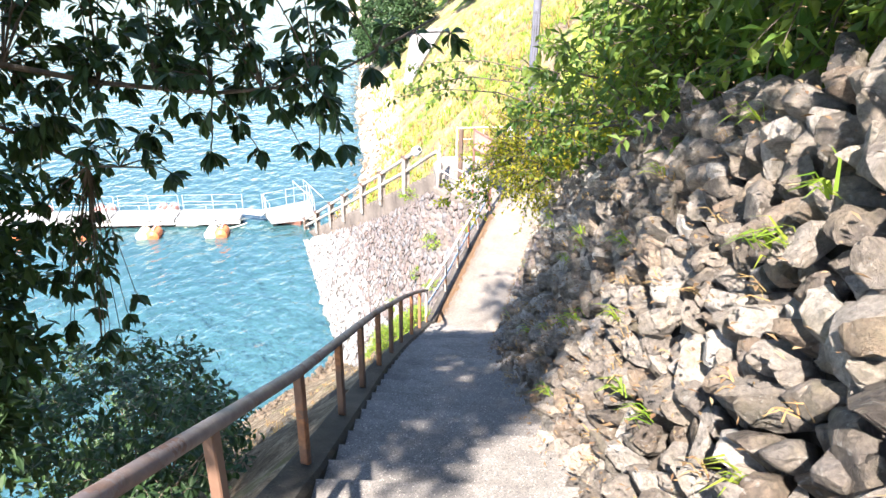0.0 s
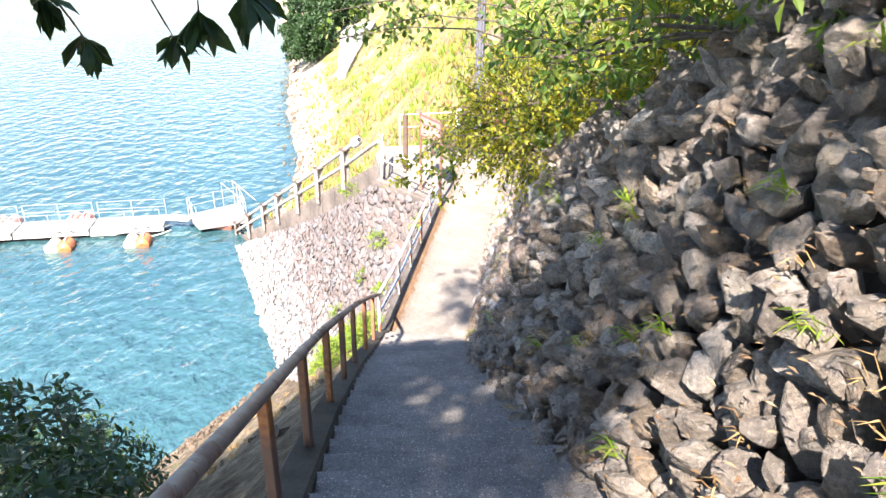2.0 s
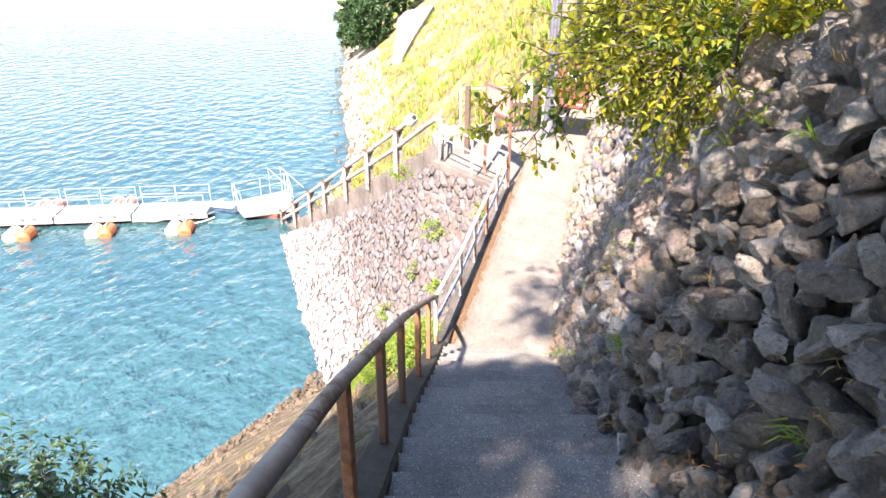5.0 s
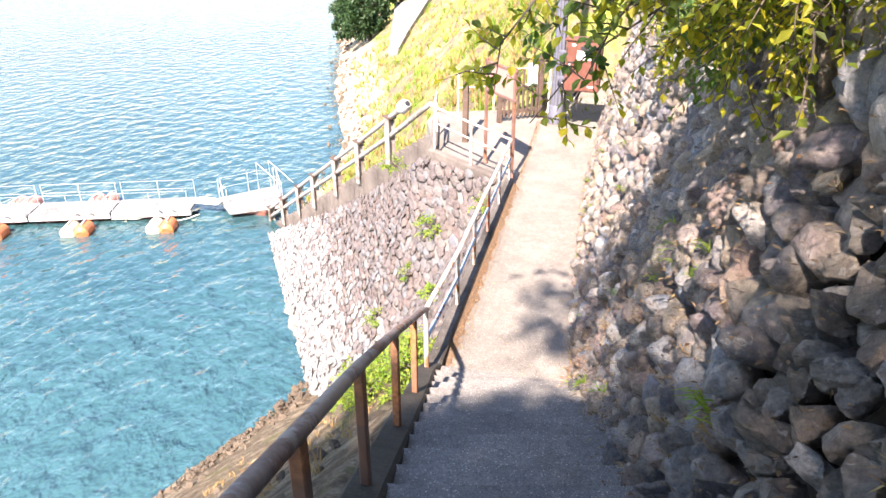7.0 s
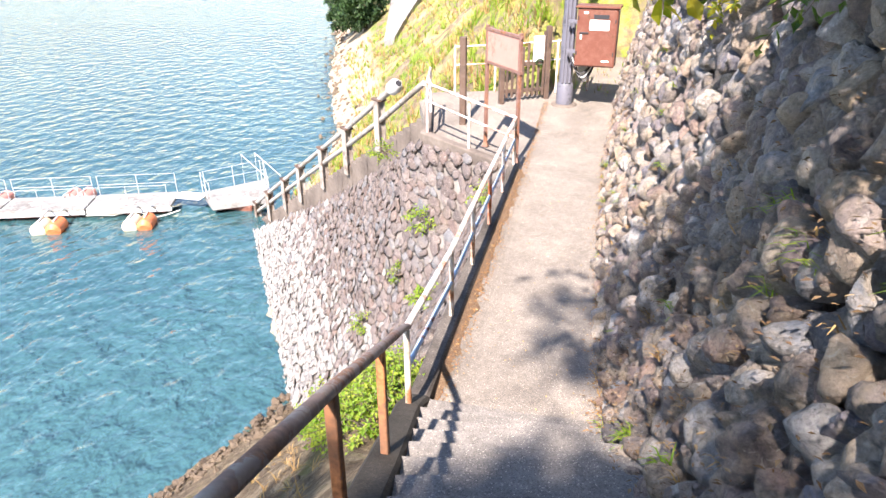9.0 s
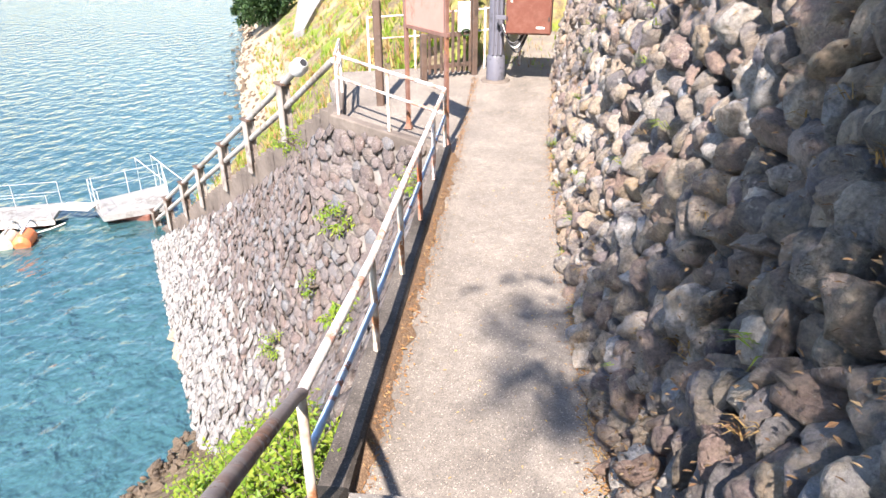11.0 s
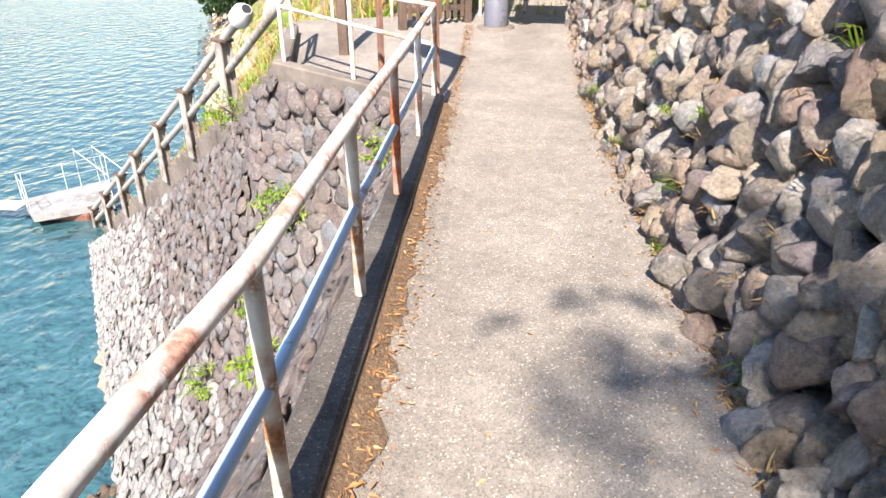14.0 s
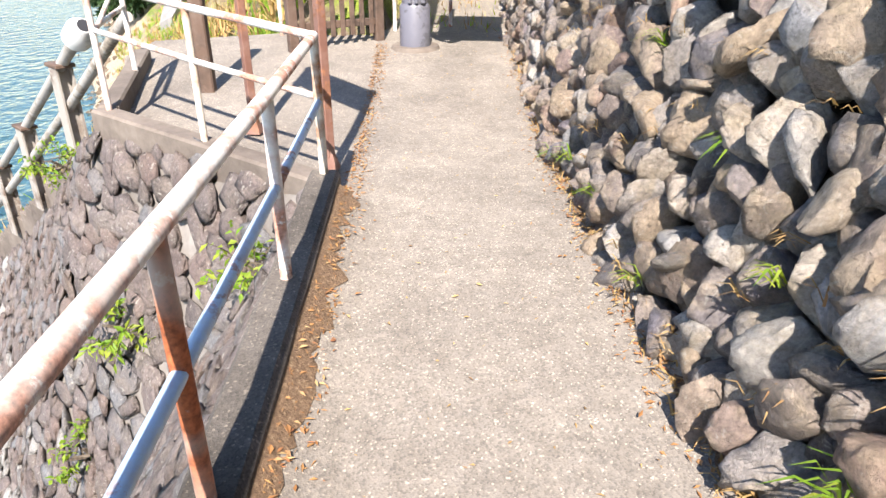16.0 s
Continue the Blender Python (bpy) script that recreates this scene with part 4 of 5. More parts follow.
def build_pier():
    d = Vector((-0.945, -0.327, 0))
    side = Vector((0.327, -0.945, 0))
    zq = d.to_track_quat("X", "Z").to_matrix().to_4x4()
    start = Vector((-16.9, 20.25, WATER_Z)) - side * 0.0
    flip = 1 if (zq.to_3x3() @ Vector((0, 1, 0))).dot(side) < 0 else -1

    def lay(x0, x1, y0, y1, z0, z1, cut=0.01):
        m = Matrix.Translation(start) @ zq
        lo, hi = sorted((y0 * flip, y1 * flip))
        return (x0, lo, z0), (x1, hi, z1), m, cut

    def at(x, y, z):
        return (Matrix.Translation(start) @ zq) @ Vector((x, y * flip, z))

    for seg in range(9):
        x0 = seg * 3.75
        th = thing("pier_section", at(x0 + 1.8, 0.8, 0), "pale floating walkway section with thin white rails", "pier", "pier sections")
        part("deck", Shape().box(*lay(x0, x0 + 3.68, 0, 1.7, 0.38, 0.5)).mesh("deck", MAT_DECK), th)
        for yy in (0.0, 1.62):
            part("beam", Shape().box(*lay(x0, x0 + 3.68, yy, yy + 0.08, 0.2, 0.38)).mesh("beam", MAT_WHITE), th)
        part("pontoon", Shape().box(*lay(x0 + 0.4, x0 + 3.2, 0.35, 1.35, -0.3, 0.3, 0.08)).mesh("pontoon", MAT_CABINET), th, "dark submerged pontoon")
        for yy in (0.05, 1.65):
            for k in range(3):
                p = at(x0 + 0.1 + k * 1.74, yy, 0.5)
                part("post", Shape().tube([p, p + Vector((0, 0, 0.95))], 0.01, 6).mesh("post", MAT_WHITE, True), th)
            for h in (0.5, 0.93):
                part("rail", Shape().tube([at(x0 + 0.1, yy, 0.5 + h), at(x0 + 3.6, yy, 0.5 + h)], 0.0075, 6).mesh("rail", MAT_WHITE, True), th)
        for yy, mats, gap in ((-1.15, (MAT_ORANGE, MAT_CREAM), 1), (2.5, (MAT_PINK, MAT_PINK), -1)):
            if yy > 0 and seg == 0:
                continue
            fx = x0 + 1.15
            fl = thing("outrigger_float", at(fx, yy, 0), "cream and orange plastic float on a white outrigger arm" if gap > 0 else "faded red plastic float on the pier's far side", "float", "pier floats")
            for k, mt in enumerate(mats):
                o = fx - 0.36 + k * 0.62
                pts = [at(o, yy - 0.5, 0.12), at(o, yy - 0.42, 0.16), at(o, yy + 0.42, 0.16), at(o, yy + 0.5, 0.12)]
                part("drum", Shape().tube(pts, [0.2, 0.32, 0.32, 0.2], 14).mesh("drum", mt, True), fl, "" if gap < 0 else "orange drum" if k == 0 else "cream drum")
                part("arm", Shape().tube([at(o, yy - 0.2 * gap, 0.5), at(o, yy + 0.9 * gap, 0.6), at(o, yy + 1.25 * gap, 0.42)], 0.035, 8).mesh("arm", MAT_WHITE, True), fl)
    rope = [at(-0.4 + 0.5 * i, -0.1 - 0.25 * math.sin(i * 0.9), 0.28 - 0.2 * math.sin(i * 0.8) ** 2) for i in range(9)]
    th = thing("mooring_rope", rope[4], "pale mooring rope sagging along the pier edge", "rope")
    part("strand", Shape().tube(rope, 0.025, 6).mesh("strand", MAT_ROPE, True), th)
    # landing platform beside the flight
    a, b, c, e = Vector((-16.35, 22.0, 0)), Vector((-15.05, 20.6, 0)), Vector((-12.9, 22.0, 0)), Vector((-14.3, 24.3, 0))
    th = thing("landing_platform", (-14.6, 22.2, WATER_Z), "pale landing platform with white pipe frames between pier and stairs", "platform")
    z0, z1 = WATER_Z + 0.25, WATER_Z + 0.5
    ring = [a, b, c, e]
    s = Shape().add([(p.x, p.y, z0) for p in ring] + [(p.x, p.y, z1) for p in ring], [(4, 5, 6, 7), (3, 2, 1, 0)] + [(i, (i + 1) % 4, 4 + (i + 1) % 4, 4 + i) for i in range(4)])
    part("deck", s.mesh("deck", MAT_DECK), th)
    part("pontoon", Shape().box((-15.5, 21.4, WATER_Z - 0.4), (-13.6, 22.8, WATER_Z + 0.26), None, 0.06).mesh("pontoon", MAT_CABINET), th)
    for p, q in ((a, b), (e, a), (c, e)):
        for k in range(3):
            r = p + (q - p) * (0.05 + 0.45 * k)
            part("post", Shape().tube([(r.x, r.y, z1), (r.x, r.y, z1 + 1.0)], 0.014, 6).mesh("post", MAT_WHITE, True), th)
        for h in (0.5, 0.98):
            part("rail", Shape().tube([(p.x, p.y, z1 + h), (q.x, q.y, z1 + h)], 0.008, 6).mesh("rail", MAT_WHITE, True), th)
    gw = thing("gangway", (-16.6, 21.4, WATER_Z + 0.4), "short white gangplank bridging pier and landing platform", "gangplank")
    part("plank", Shape().box((-17.3, 21.0, WATER_Z + 0.505), (-15.9, 21.8, WATER_Z + 0.55), None, 0.01).mesh("plank", MAT_WHITE), gw)
    hp = thing("handrail_frame", (-13.3, 22.6, WATER_Z + 0.5), "tall white pipe frame at the foot of the stairs", "railing")
    for k in range(2):
        o = Vector((-14.9 + 0.5 * k, 23.4 + 0.4 * k, z1))
        part("bar", Shape().tube([o, o + Vector((0, 0, 1.5)), o + Vector((1.6, -0.7, 0.7))], 0.016, 8).mesh("bar", MAT_WHITE, True), hp)


build_stair_rail()
build_path_rail()
build_sign()
build_pole()
build_gate()
build_flight()
build_pier()


# ---- plants ----
def leaf_at(s, p, d, up, length, width, fine):
    """One folded leaf from p along d, added to a shape."""
    d = d.normalized()
    side = d.cross(up)
    side = side.normalized() if side.length > 1e-3 else Vector((1, 0, 0))
    n = side.cross(d).normalized()
    if fine:
        rows = [(0.32, 0.7, 0.0), (0.66, 1.0, -0.03), (1.0, 0.0, -0.14)]
        pts = [p]
        for t, w, sag in rows[:2]:
            c = p + d * (length * t) + n * (sag * length)
            pts += [c + side * (width * w * 0.5) + n * width * 0.14, c, c - side * (width * w * 0.5) + n * width * 0.14]
        pts.append(p + d * length + n * (-0.14 * length))
        s.add(pts, [(0, 1, 2), (0, 2, 3), (1, 4, 5, 2), (2, 5, 6, 3), (4, 7, 5), (5, 7, 6)])
    else:
        c = p + d * (length * 0.45)
        s.add([p, c + side * width * 0.5 + n * width * 0.15, p + d * length - n * length * 0.1, c - side * width * 0.5 + n * width * 0.15], [(0, 1, 2), (0, 2, 3)])


def sprig(leaves, twigs, start, d, length, count, size, width, r, fine=False, droop=0.4, tip_only=False, twig_r=0.006):
    """A thin twig with leaves along it or bunched at its tip."""
    d = d.normalized()
    pts = [start]
    steps = 5
    for i in range(steps):
        d = (d + Vector((r.gauss(0, 0.12), r.gauss(0, 0.12), r.gauss(0, 0.1) - droop * 0.16))).normalized()
        pts.append(pts[-1] + d * (length / steps))
    if twigs is not None:
        twigs.tube(pts, [twig_r * (1 - 0.13 * i) for i in range(len(pts))], 4, False)
    for k in range(count):
        t = r.uniform(0.72, 1.0) if tip_only else (k + 0.6) / count
        q = t * steps
        i = min(int(q), steps - 1)
        p = pts[i].lerp(pts[i + 1], q - i)
        ax = (pts[i + 1] - pts[i]).normalized()
        w = r.uniform(0, 2 * math.pi) if tip_only else k * 2.4 + r.uniform(-0.5, 0.5)
        a = ax.orthogonal().normalized()
        out = a * math.cos(w) + ax.cross(a) * math.sin(w)
        ld = ax * r.uniform(0.2, 0.8) + out + Vector((0, 0, -droop * r.uniform(0.2, 1.2)))
        leaf_at(leaves, p, ld, Vector((r.gauss(0, 0.4), r.gauss(0, 0.4), 1)), size * r.uniform(0.7, 1.25), width * r.uniform(0.75, 1.2), fine)
    return pts[-1]


def shrub(name, label, category, base, blobs, material, seed, size=0.1, width=0.05, sprigs=160, leaves_each=11, fine=False, droop=0.4, group=""):
    """A many-stemmed plant: stems rise from base into blobs (centre, radii) filled with leafy sprigs."""
    r = random.Random(seed)
    th = thing(name, base, label, category, group)
    stems, lv = Shape(), Shape()
    total = sum(q[1][0] * q[1][1] * q[1][2] for q in blobs) ** 1.0
    for c, rad in blobs:
        c = Vector(c)
        for k in range(4):
            a = Vector(base) + Vector((r.gauss(0, 0.06), r.gauss(0, 0.06), -0.05))
            e = c + Vector([r.uniform(-0.6, 0.6) * q for q in rad])
            m = a.lerp(e, 0.5) + Vector((r.gauss(0, 0.12), r.gauss(0, 0.12), 0.1))
            stems.tube([a, m, e], [0.022, 0.015, 0.007], 5, False)
        n = max(8, int(sprigs * rad[0] * rad[1] * rad[2] / total))
        for k in range(n):
            u = Vector((r.gauss(0, 1), r.gauss(0, 1), r.gauss(0, 1))).normalized()
            shell = r.uniform(0.35, 1.0) ** 0.6
            p = c + Vector([u[i] * rad[i] * shell * (1 + 0.35 * noise.noise(u * 2.2 + c)) for i in range(3)])
            d = u + Vector((0, 0, 0.35)) + Vector((r.gauss(0, 0.35), r.gauss(0, 0.35), r.gauss(0, 0.25)))
            sprig(lv, stems, p, d, r.uniform(0.22, 0.5) * max(0.6, min(1.4, max(rad))), leaves_each, size, width, r, fine, droop)
    part("woody_base", stems.mesh("woody_base", MAT_BARK), th)
    part("foliage", lv.mesh("foliage", material), th)
    return th


def tree(name, label, base, trunk, limbs, blobs, material, seed, size, width, sprigs, leaves_each=12, radius=0.2, group=""):
    """A tapered trunk through given points, limbs to given ends, a crown of leafy sprigs in blobs."""
    r = random.Random(seed)
    th = thing(name, base, label, "tree", group)
    pts = [Vector(p) for p in trunk]
    part("trunk", Shape().tube(pts, [radius * (1 - 0.55 * i / (len(pts) - 1)) for i in range(len(pts))], 12).mesh("trunk", MAT_BARK, True), th)
    for e in limbs:
        e = Vector(e)
        a = pts[-1] if e.z > pts[-1].z - 0.5 else pts[-2].lerp(pts[-1], 0.5)
        mid = a.lerp(e, 0.5) + Vector((r.gauss(0, 0.2), r.gauss(0, 0.2), 0.25))
        part("limb", Shape().tube([a, mid, e], [radius * 0.42, radius * 0.26, radius * 0.1], 8).mesh("limb", MAT_BARK, True), th)
    lv = Shape()
    vol = sum(q[1][0] * q[1][1] * q[1][2] for q in blobs)
    for c, rad in blobs:
        c = Vector(c)
        for k in range(max(10, int(sprigs * rad[0] * rad[1] * rad[2] / vol))):
            u = Vector((r.gauss(0, 1), r.gauss(0, 1), r.gauss(0, 1))).normalized()
            p = c + Vector([u[i] * rad[i] * r.uniform(0.3, 1.0) ** 0.5 * (1 + 0.4 * noise.noise(u * 2 + c)) for i in range(3)])
            sprig(lv, None, p, u + Vector((0, 0, -0.1)), r.uniform(0.3, 0.7), leaves_each, size, width, r)
    part("crown", lv.mesh("crown", material), th)
    return th


def build_near_tree():
    """The tree beside the top of the steps: its crown hangs over the handrail and shades the flight."""
    r = random.Random(41)
    bx, by = -1.2, -13.2
    bz = ground_z(bx, by)
    blobs = [((0.95, -13.05, 10.7), (1.85, 1.85, 0.8)), ((0.8, -12.3, 10.7), (0.7, 0.6, 0.5)), ((0.2, -13.6, 9.6), (1.3, 1.2, 0.7)), ((-2.1, -9.3, 5.4), (1.0, 0.9, 2.2)), ((-1.9, -10.2, 7.4), (1.2, 1.3, 1.2))]
    th = tree("broadleaf_tree", "dark broadleaf tree with long drooping leaves over the handrail", (bx, by, bz),
              [(bx, by, bz - 0.3), (bx - 0.1, by + 0.2, 3.0), (bx + 0.1, by + 0.3, 6.0), (bx + 0.3, by + 0.4, 8.6)],
              [(1.5, -12.5, 10.4), (2.5, -13.5, 10.6), (-0.2, -13.6, 9.4), (-1.7, -9.0, 6.0), (-1.9, -10.2, 7.4), (0.3, -11.6, 10.4)],
              blobs, MAT_LEAF_DARK, 7, 0.18, 0.08, 2500, 13, 0.22)
    # drooping branch with bunched leaves in front of the water
    twigs, lv = Shape(), Shape()
    main = [Vector(p) for p in ((-1.6, -10.4, 7.6), (-0.6, -9.6, 7.25), (0.3, -9.1, 7.0), (1.0, -8.95, 6.95), (1.7, -8.95, 7.05), (2.3, -8.4, 7.4))]
    twigs.tube(main, [0.03, 0.024, 0.018, 0.014, 0.01, 0.006], 6, False)
    second = [Vector(p) for p in ((-0.9, -9.8, 7.2), (-0.5, -9.2, 6.7), (-0.1, -8.9, 6.35), (0.35, -8.8, 6.35))]
    twigs.tube(second, [0.018, 0.014, 0.01, 0.005], 6, False)
    ends = [(1.84, -8.98, 6.78), (1.62, -8.85, 6.72), (1.29, -8.44, 6.55), (1.1, -8.7, 6.58), (1.05, -9.09, 6.7), (0.83, -8.5, 6.68), (0.58, -8.62, 6.75), (1.72, -8.93, 7.05), (1.45, -8.9, 6.95),
            (1.2, -8.8, 7.0), (0.9, -8.9, 7.05), (0.6, -9.0, 7.1), (0.3, -9.0, 7.1), (1.95, -8.7, 7.2), (2.32, -8.14, 7.28), (2.05, -8.5, 7.35), (0.0, -9.1, 7.2), (1.35, -9.0, 7.2), (1.0, -9.0, 7.3), (0.5, -9.1, 7.3), (1.7, -8.8, 7.3),
            (0.38, -8.75, 6.35), (0.5, -8.88, 6.6), (-0.26, -8.68, 5.98), (-0.1, -8.8, 6.3), (-0.45, -8.7, 6.2), (-0.5, -8.9, 6.6), (-0.7, -8.7, 5.8), (-0.6, -8.6, 5.4), (-0.75, -8.5, 4.9), (-0.7, -8.5, 4.4), (-0.2, -9.0, 6.75), (-0.5, -9.1, 7.0)]
    ends += [(r.uniform(-0.7, 1.9), r.uniform(-9.25, -8.7), r.uniform(6.95, 7.75)) for _ in range(52)]
    ends += [(r.uniform(-0.9, 0.0), r.uniform(-9.0, -8.5), r.uniform(4.2, 6.4)) for _ in range(16)]
    ends += [(r.uniform(-1.3, 0.4), r.uniform(-9.4, -8.8), r.uniform(6.5, 7.9)) for _ in range(40)]
    for e in ends:
        e = Vector(e) + Vector((r.gauss(0, 0.03), r.gauss(0, 0.03), 0.0))
        line = second if e.x < 0.55 and e.z < 6.7 else main
        a = min((p for i in range(len(line) - 1) for p in (line[i], line[i].lerp(line[i + 1], 0.5))), key=lambda p: (p - e).length)
        m = a.lerp(e, 0.5) + Vector((0, 0, 0.05))
        twigs.tube([a, m, e], [0.007, 0.005, 0.004], 4, False)
        for k in range(2):
            d = (e - a) + Vector((r.gauss(0, 0.1), r.gauss(0, 0.1), -0.05))
            sprig(lv, twigs, e, d, 0.1, 9, 0.13, 0.052, r, True, 0.95, True, 0.004)
        sprig(lv, twigs, m, (e - a) + Vector((r.gauss(0, 0.2), r.gauss(0, 0.2), 0)), 0.14, 8, 0.12, 0.05, r, True, 0.8, False, 0.004)
    part("hanging_branch", twigs.mesh("hanging_branch", MAT_BARK), th)
    part("hanging_foliage", lv.mesh("hanging_foliage", MAT_LEAF_DARK), th)


build_near_tree()


def build_shade_tree():
    """An unseen tree added on the slope behind: its high crown shades the steps and dapples the path."""
    bx, by = 6.4, -14.5
    bz = ground_z(bx, by)
    tree("added_shade_tree", "unseen tall broadleaf tree on the slope, its high crown added to shade the steps", (bx, by, bz),
         [(bx, by, bz - 0.3), (bx - 0.2, by + 0.2, bz + 2.0), (bx - 0.8, by + 0.6, bz + 3.6), (bx - 1.5, by + 1.1, 13.0)],
         [(0.8, -9.7, 11.7), (1.7, -10.4, 10.6), (2.8, -11.4, 10.5), (3.5, -11.8, 10.6)],
         [((3.1, -11.6, 10.35), (0.9, 0.6, 0.32)), ((0.75, -9.6, 11.7), (0.6, 0.75, 0.28)), ((1.7, -10.4, 10.5), (0.6, 0.45, 0.25))],
         MAT_LEAF_GREEN, 17, 0.15, 0.07, 210, 12, 0.24)


build_shade_tree()


def on_ground(x, y):
    return (x, y, ground_z(x, y) - 0.02)


# shrubs down the bank beside the rail
shrub("bank_shrub", "dark green leafy shrub on the slope below the handrail", "shrub", on_ground(-1.9, -7.3), [((-1.9, -7.3, 2.2), (1.3, 1.2, 0.85)), ((-0.7, -7.9, 2.75), (0.75, 0.8, 0.55)), ((-2.8, -6.6, 1.6), (1.2, 1.0, 0.8))], MAT_LEAF_DARK, 3, 0.13, 0.055, 420, 13, True, 0.3, "bank shrubs")
shrub("bank_shrub", "dark green shrub with feathery shoots on the lake bank", "shrub", on_ground(-4.0, -4.0), [((-4.1, -4.1, -1.1), (1.5, 1.3, 0.85)), ((-2.9, -5.2, 0.3), (1.1, 1.0, 0.7))], MAT_LEAF_DARK, 4, 0.13, 0.05, 380, 13, True, 0.3, "bank shrubs")
# hillside above the wall
HILL = [
    ("hill_shrub", "broad-leaved green shrub hanging over the wall beside the upper steps", (5.4, -10.6), [((4.9, -10.4, 8.3), (0.7, 0.9, 0.5)), ((5.6, -9.6, 8.6), (1.0, 1.1, 0.7))], MAT_LEAF_GREEN, 0.14, 0.07, 300),
    ("hill_shrub", "leafy shrub with reddish stems at the wall top", (4.6, -8.0), [((4.9, -7.8, 7.9), (0.8, 0.9, 0.6))], MAT_LEAF_GREEN, 0.12, 0.05, 300),
    ("hill_shrub", "yellow-green bush spilling over the wall top, turning yellow", (3.0, -2.9), [((2.75, -2.9, 4.95), (0.95, 1.1, 0.8)), ((2.05, -2.4, 4.55), (0.45, 0.5, 0.32)), ((3.3, -1.4, 4.6), (0.6, 0.7, 0.45))], MAT_LEAF_YELLOW, 0.07, 0.038, 880),
    ("hill_shrub", "green bush with fine leaves above the stone wall", (3.7, -5.2), [((4.0, -4.8, 6.2), (0.75, 0.9, 0.65)), ((3.35, -3.8, 5.3), (0.5, 0.6, 0.45))], MAT_LEAF_YELLOW, 0.085, 0.042, 430),
    ("hill_shrub", "tall green shrub on the slope above the wall", (4.5, -3.6), [((4.5, -3.4, 6.6), (1.3, 1.4, 1.1))], MAT_LEAF_GREEN, 0.12, 0.055, 430),
    ("hill_shrub", "dense green shrub with long leaves above the wall", (4.5, -7.2), [((4.4, -7.1, 7.5), (0.85, 1.0, 0.65))], MAT_LEAF_GREEN, 0.14, 0.05, 430),
    ("hill_shrub", "light green broad-leaved shrub at the wall top", (5.0, -9.2), [((4.75, -8.8, 8.0), (0.8, 1.2, 0.5))], MAT_LEAF_GREEN, 0.15, 0.07, 260),
    ("hill_shrub", "big mixed green shrub behind the wall", (6.2, -6.0), [((6.2, -5.6, 8.6), (1.5, 1.8, 1.2))], MAT_LEAF_GREEN, 0.14, 0.06, 420),
    ("hill_shrub", "dark green shrub overhanging the river-stone wall", (3.6, 0.4), [((3.2, 0.4, 4.1), (0.8, 1.2, 0.6)), ((3.6, 1.6, 4.3), (0.9, 1.2, 0.7))], MAT_LEAF_GREEN, 0.11, 0.055, 420),
    ("hill_shrub", "yellow-green shrub above the river-stone wall", (3.7, 3.6), [((3.1, 3.4, 4.0), (0.8, 1.3, 0.55)), ((3.8, 5.8, 4.4), (1.0, 1.4, 0.7)), ((2.6, 2.6, 3.2), (0.35, 0.6, 0.45))], MAT_LEAF_YELLOW, 0.09, 0.05, 380),
    # The first two blobs are added, jutting out to shade the upper wall.
    ("hill_shrub", "green leafy shrub drooping over the middle of the stone wall", (4.2, -6.4), [((3.3, -7.0, 6.95), (0.5, 0.8, 0.3)), ((3.0, -5.7, 6.15), (0.45, 0.8, 0.3)), ((3.9, -7.5, 6.85), (0.45, 0.8, 0.35)), ((4.3, -7.0, 7.3), (0.7, 1.2, 0.4))], MAT_LEAF_GREEN, 0.11, 0.055, 330),
    ("hill_shrub", "dark green shrub over the lower end of the steps", (3.6, -2.2), [((3.15, -2.1, 4.45), (0.55, 0.9, 0.35)), ((2.95, -0.9, 3.95), (0.4, 0.8, 0.3))], MAT_LEAF_GREEN, 0.11, 0.055, 330),
    ("hill_shrub", "green shrub on the slope near the cabinet", (3.9, 8.6), [((3.5, 8.4, 4.3), (0.8, 1.6, 0.6)), ((3.4, 11.5, 4.6), (0.7, 1.4, 0.6))], MAT_LEAF_GREEN, 0.1, 0.05, 320),
]
for i, (nm, lab, (x, y), blobs, mat, size, width, n) in enumerate(HILL):
    shrub(nm, lab, "shrub", on_ground(x, y), blobs, mat, 20 + i, size, width, n, 11, False, 0.4, "hillside shrubs")


def arching_shoot(points, seed, material, size):
    """A long shoot with broad leaves arching out from the hillside over the path."""
    r = random.Random(seed)
    pts = [Vector(p) for p in points]
    th = thing("arching_shoot", pts[0], "long shoot with broad yellowing leaves arching over the path", "vine", "arching shoots")
    tw, lv = Shape(), Shape()
    tw.tube(pts, [0.012 - 0.009 * i / (len(pts) - 1) for i in range(len(pts))], 5, False)
    for i in range(len(pts) - 1):
        for k in range(4):
            p = pts[i].lerp(pts[i + 1], (k + 0.5) / 4)
            sprig(lv, tw, p, Vector((r.gauss(-0.2, 0.4), r.gauss(0.2, 0.5), r.gauss(0, 0.3))), 0.36, 11, size, size * 0.66, r, True, 0.5)
    part("stem", tw.mesh("stem", MAT_BARK), th)
    part("foliage", lv.mesh("foliage", material), th)


arching_shoot(((2.9, -1.9, 4.6), (2.2, -2.5, 4.5), (1.6, -2.75, 4.1), (1.3, -2.5, 3.65)), 9, MAT_LEAF_YELLOW, 0.075)
arching_shoot(((2.7, -2.6, 5.0), (2.0, -2.9, 4.9), (1.4, -3.0, 4.5), (1.17, -3.0, 4.2), (1.15, -3.04, 3.95)), 10, MAT_LEAF_YELLOW, 0.075)
arching_shoot(((2.9, -1.2, 4.4), (2.3, -1.4, 4.6), (1.7, -1.55, 4.4), (1.27, -1.6, 4.05)), 11, MAT_LEAF_GREEN, 0.08)
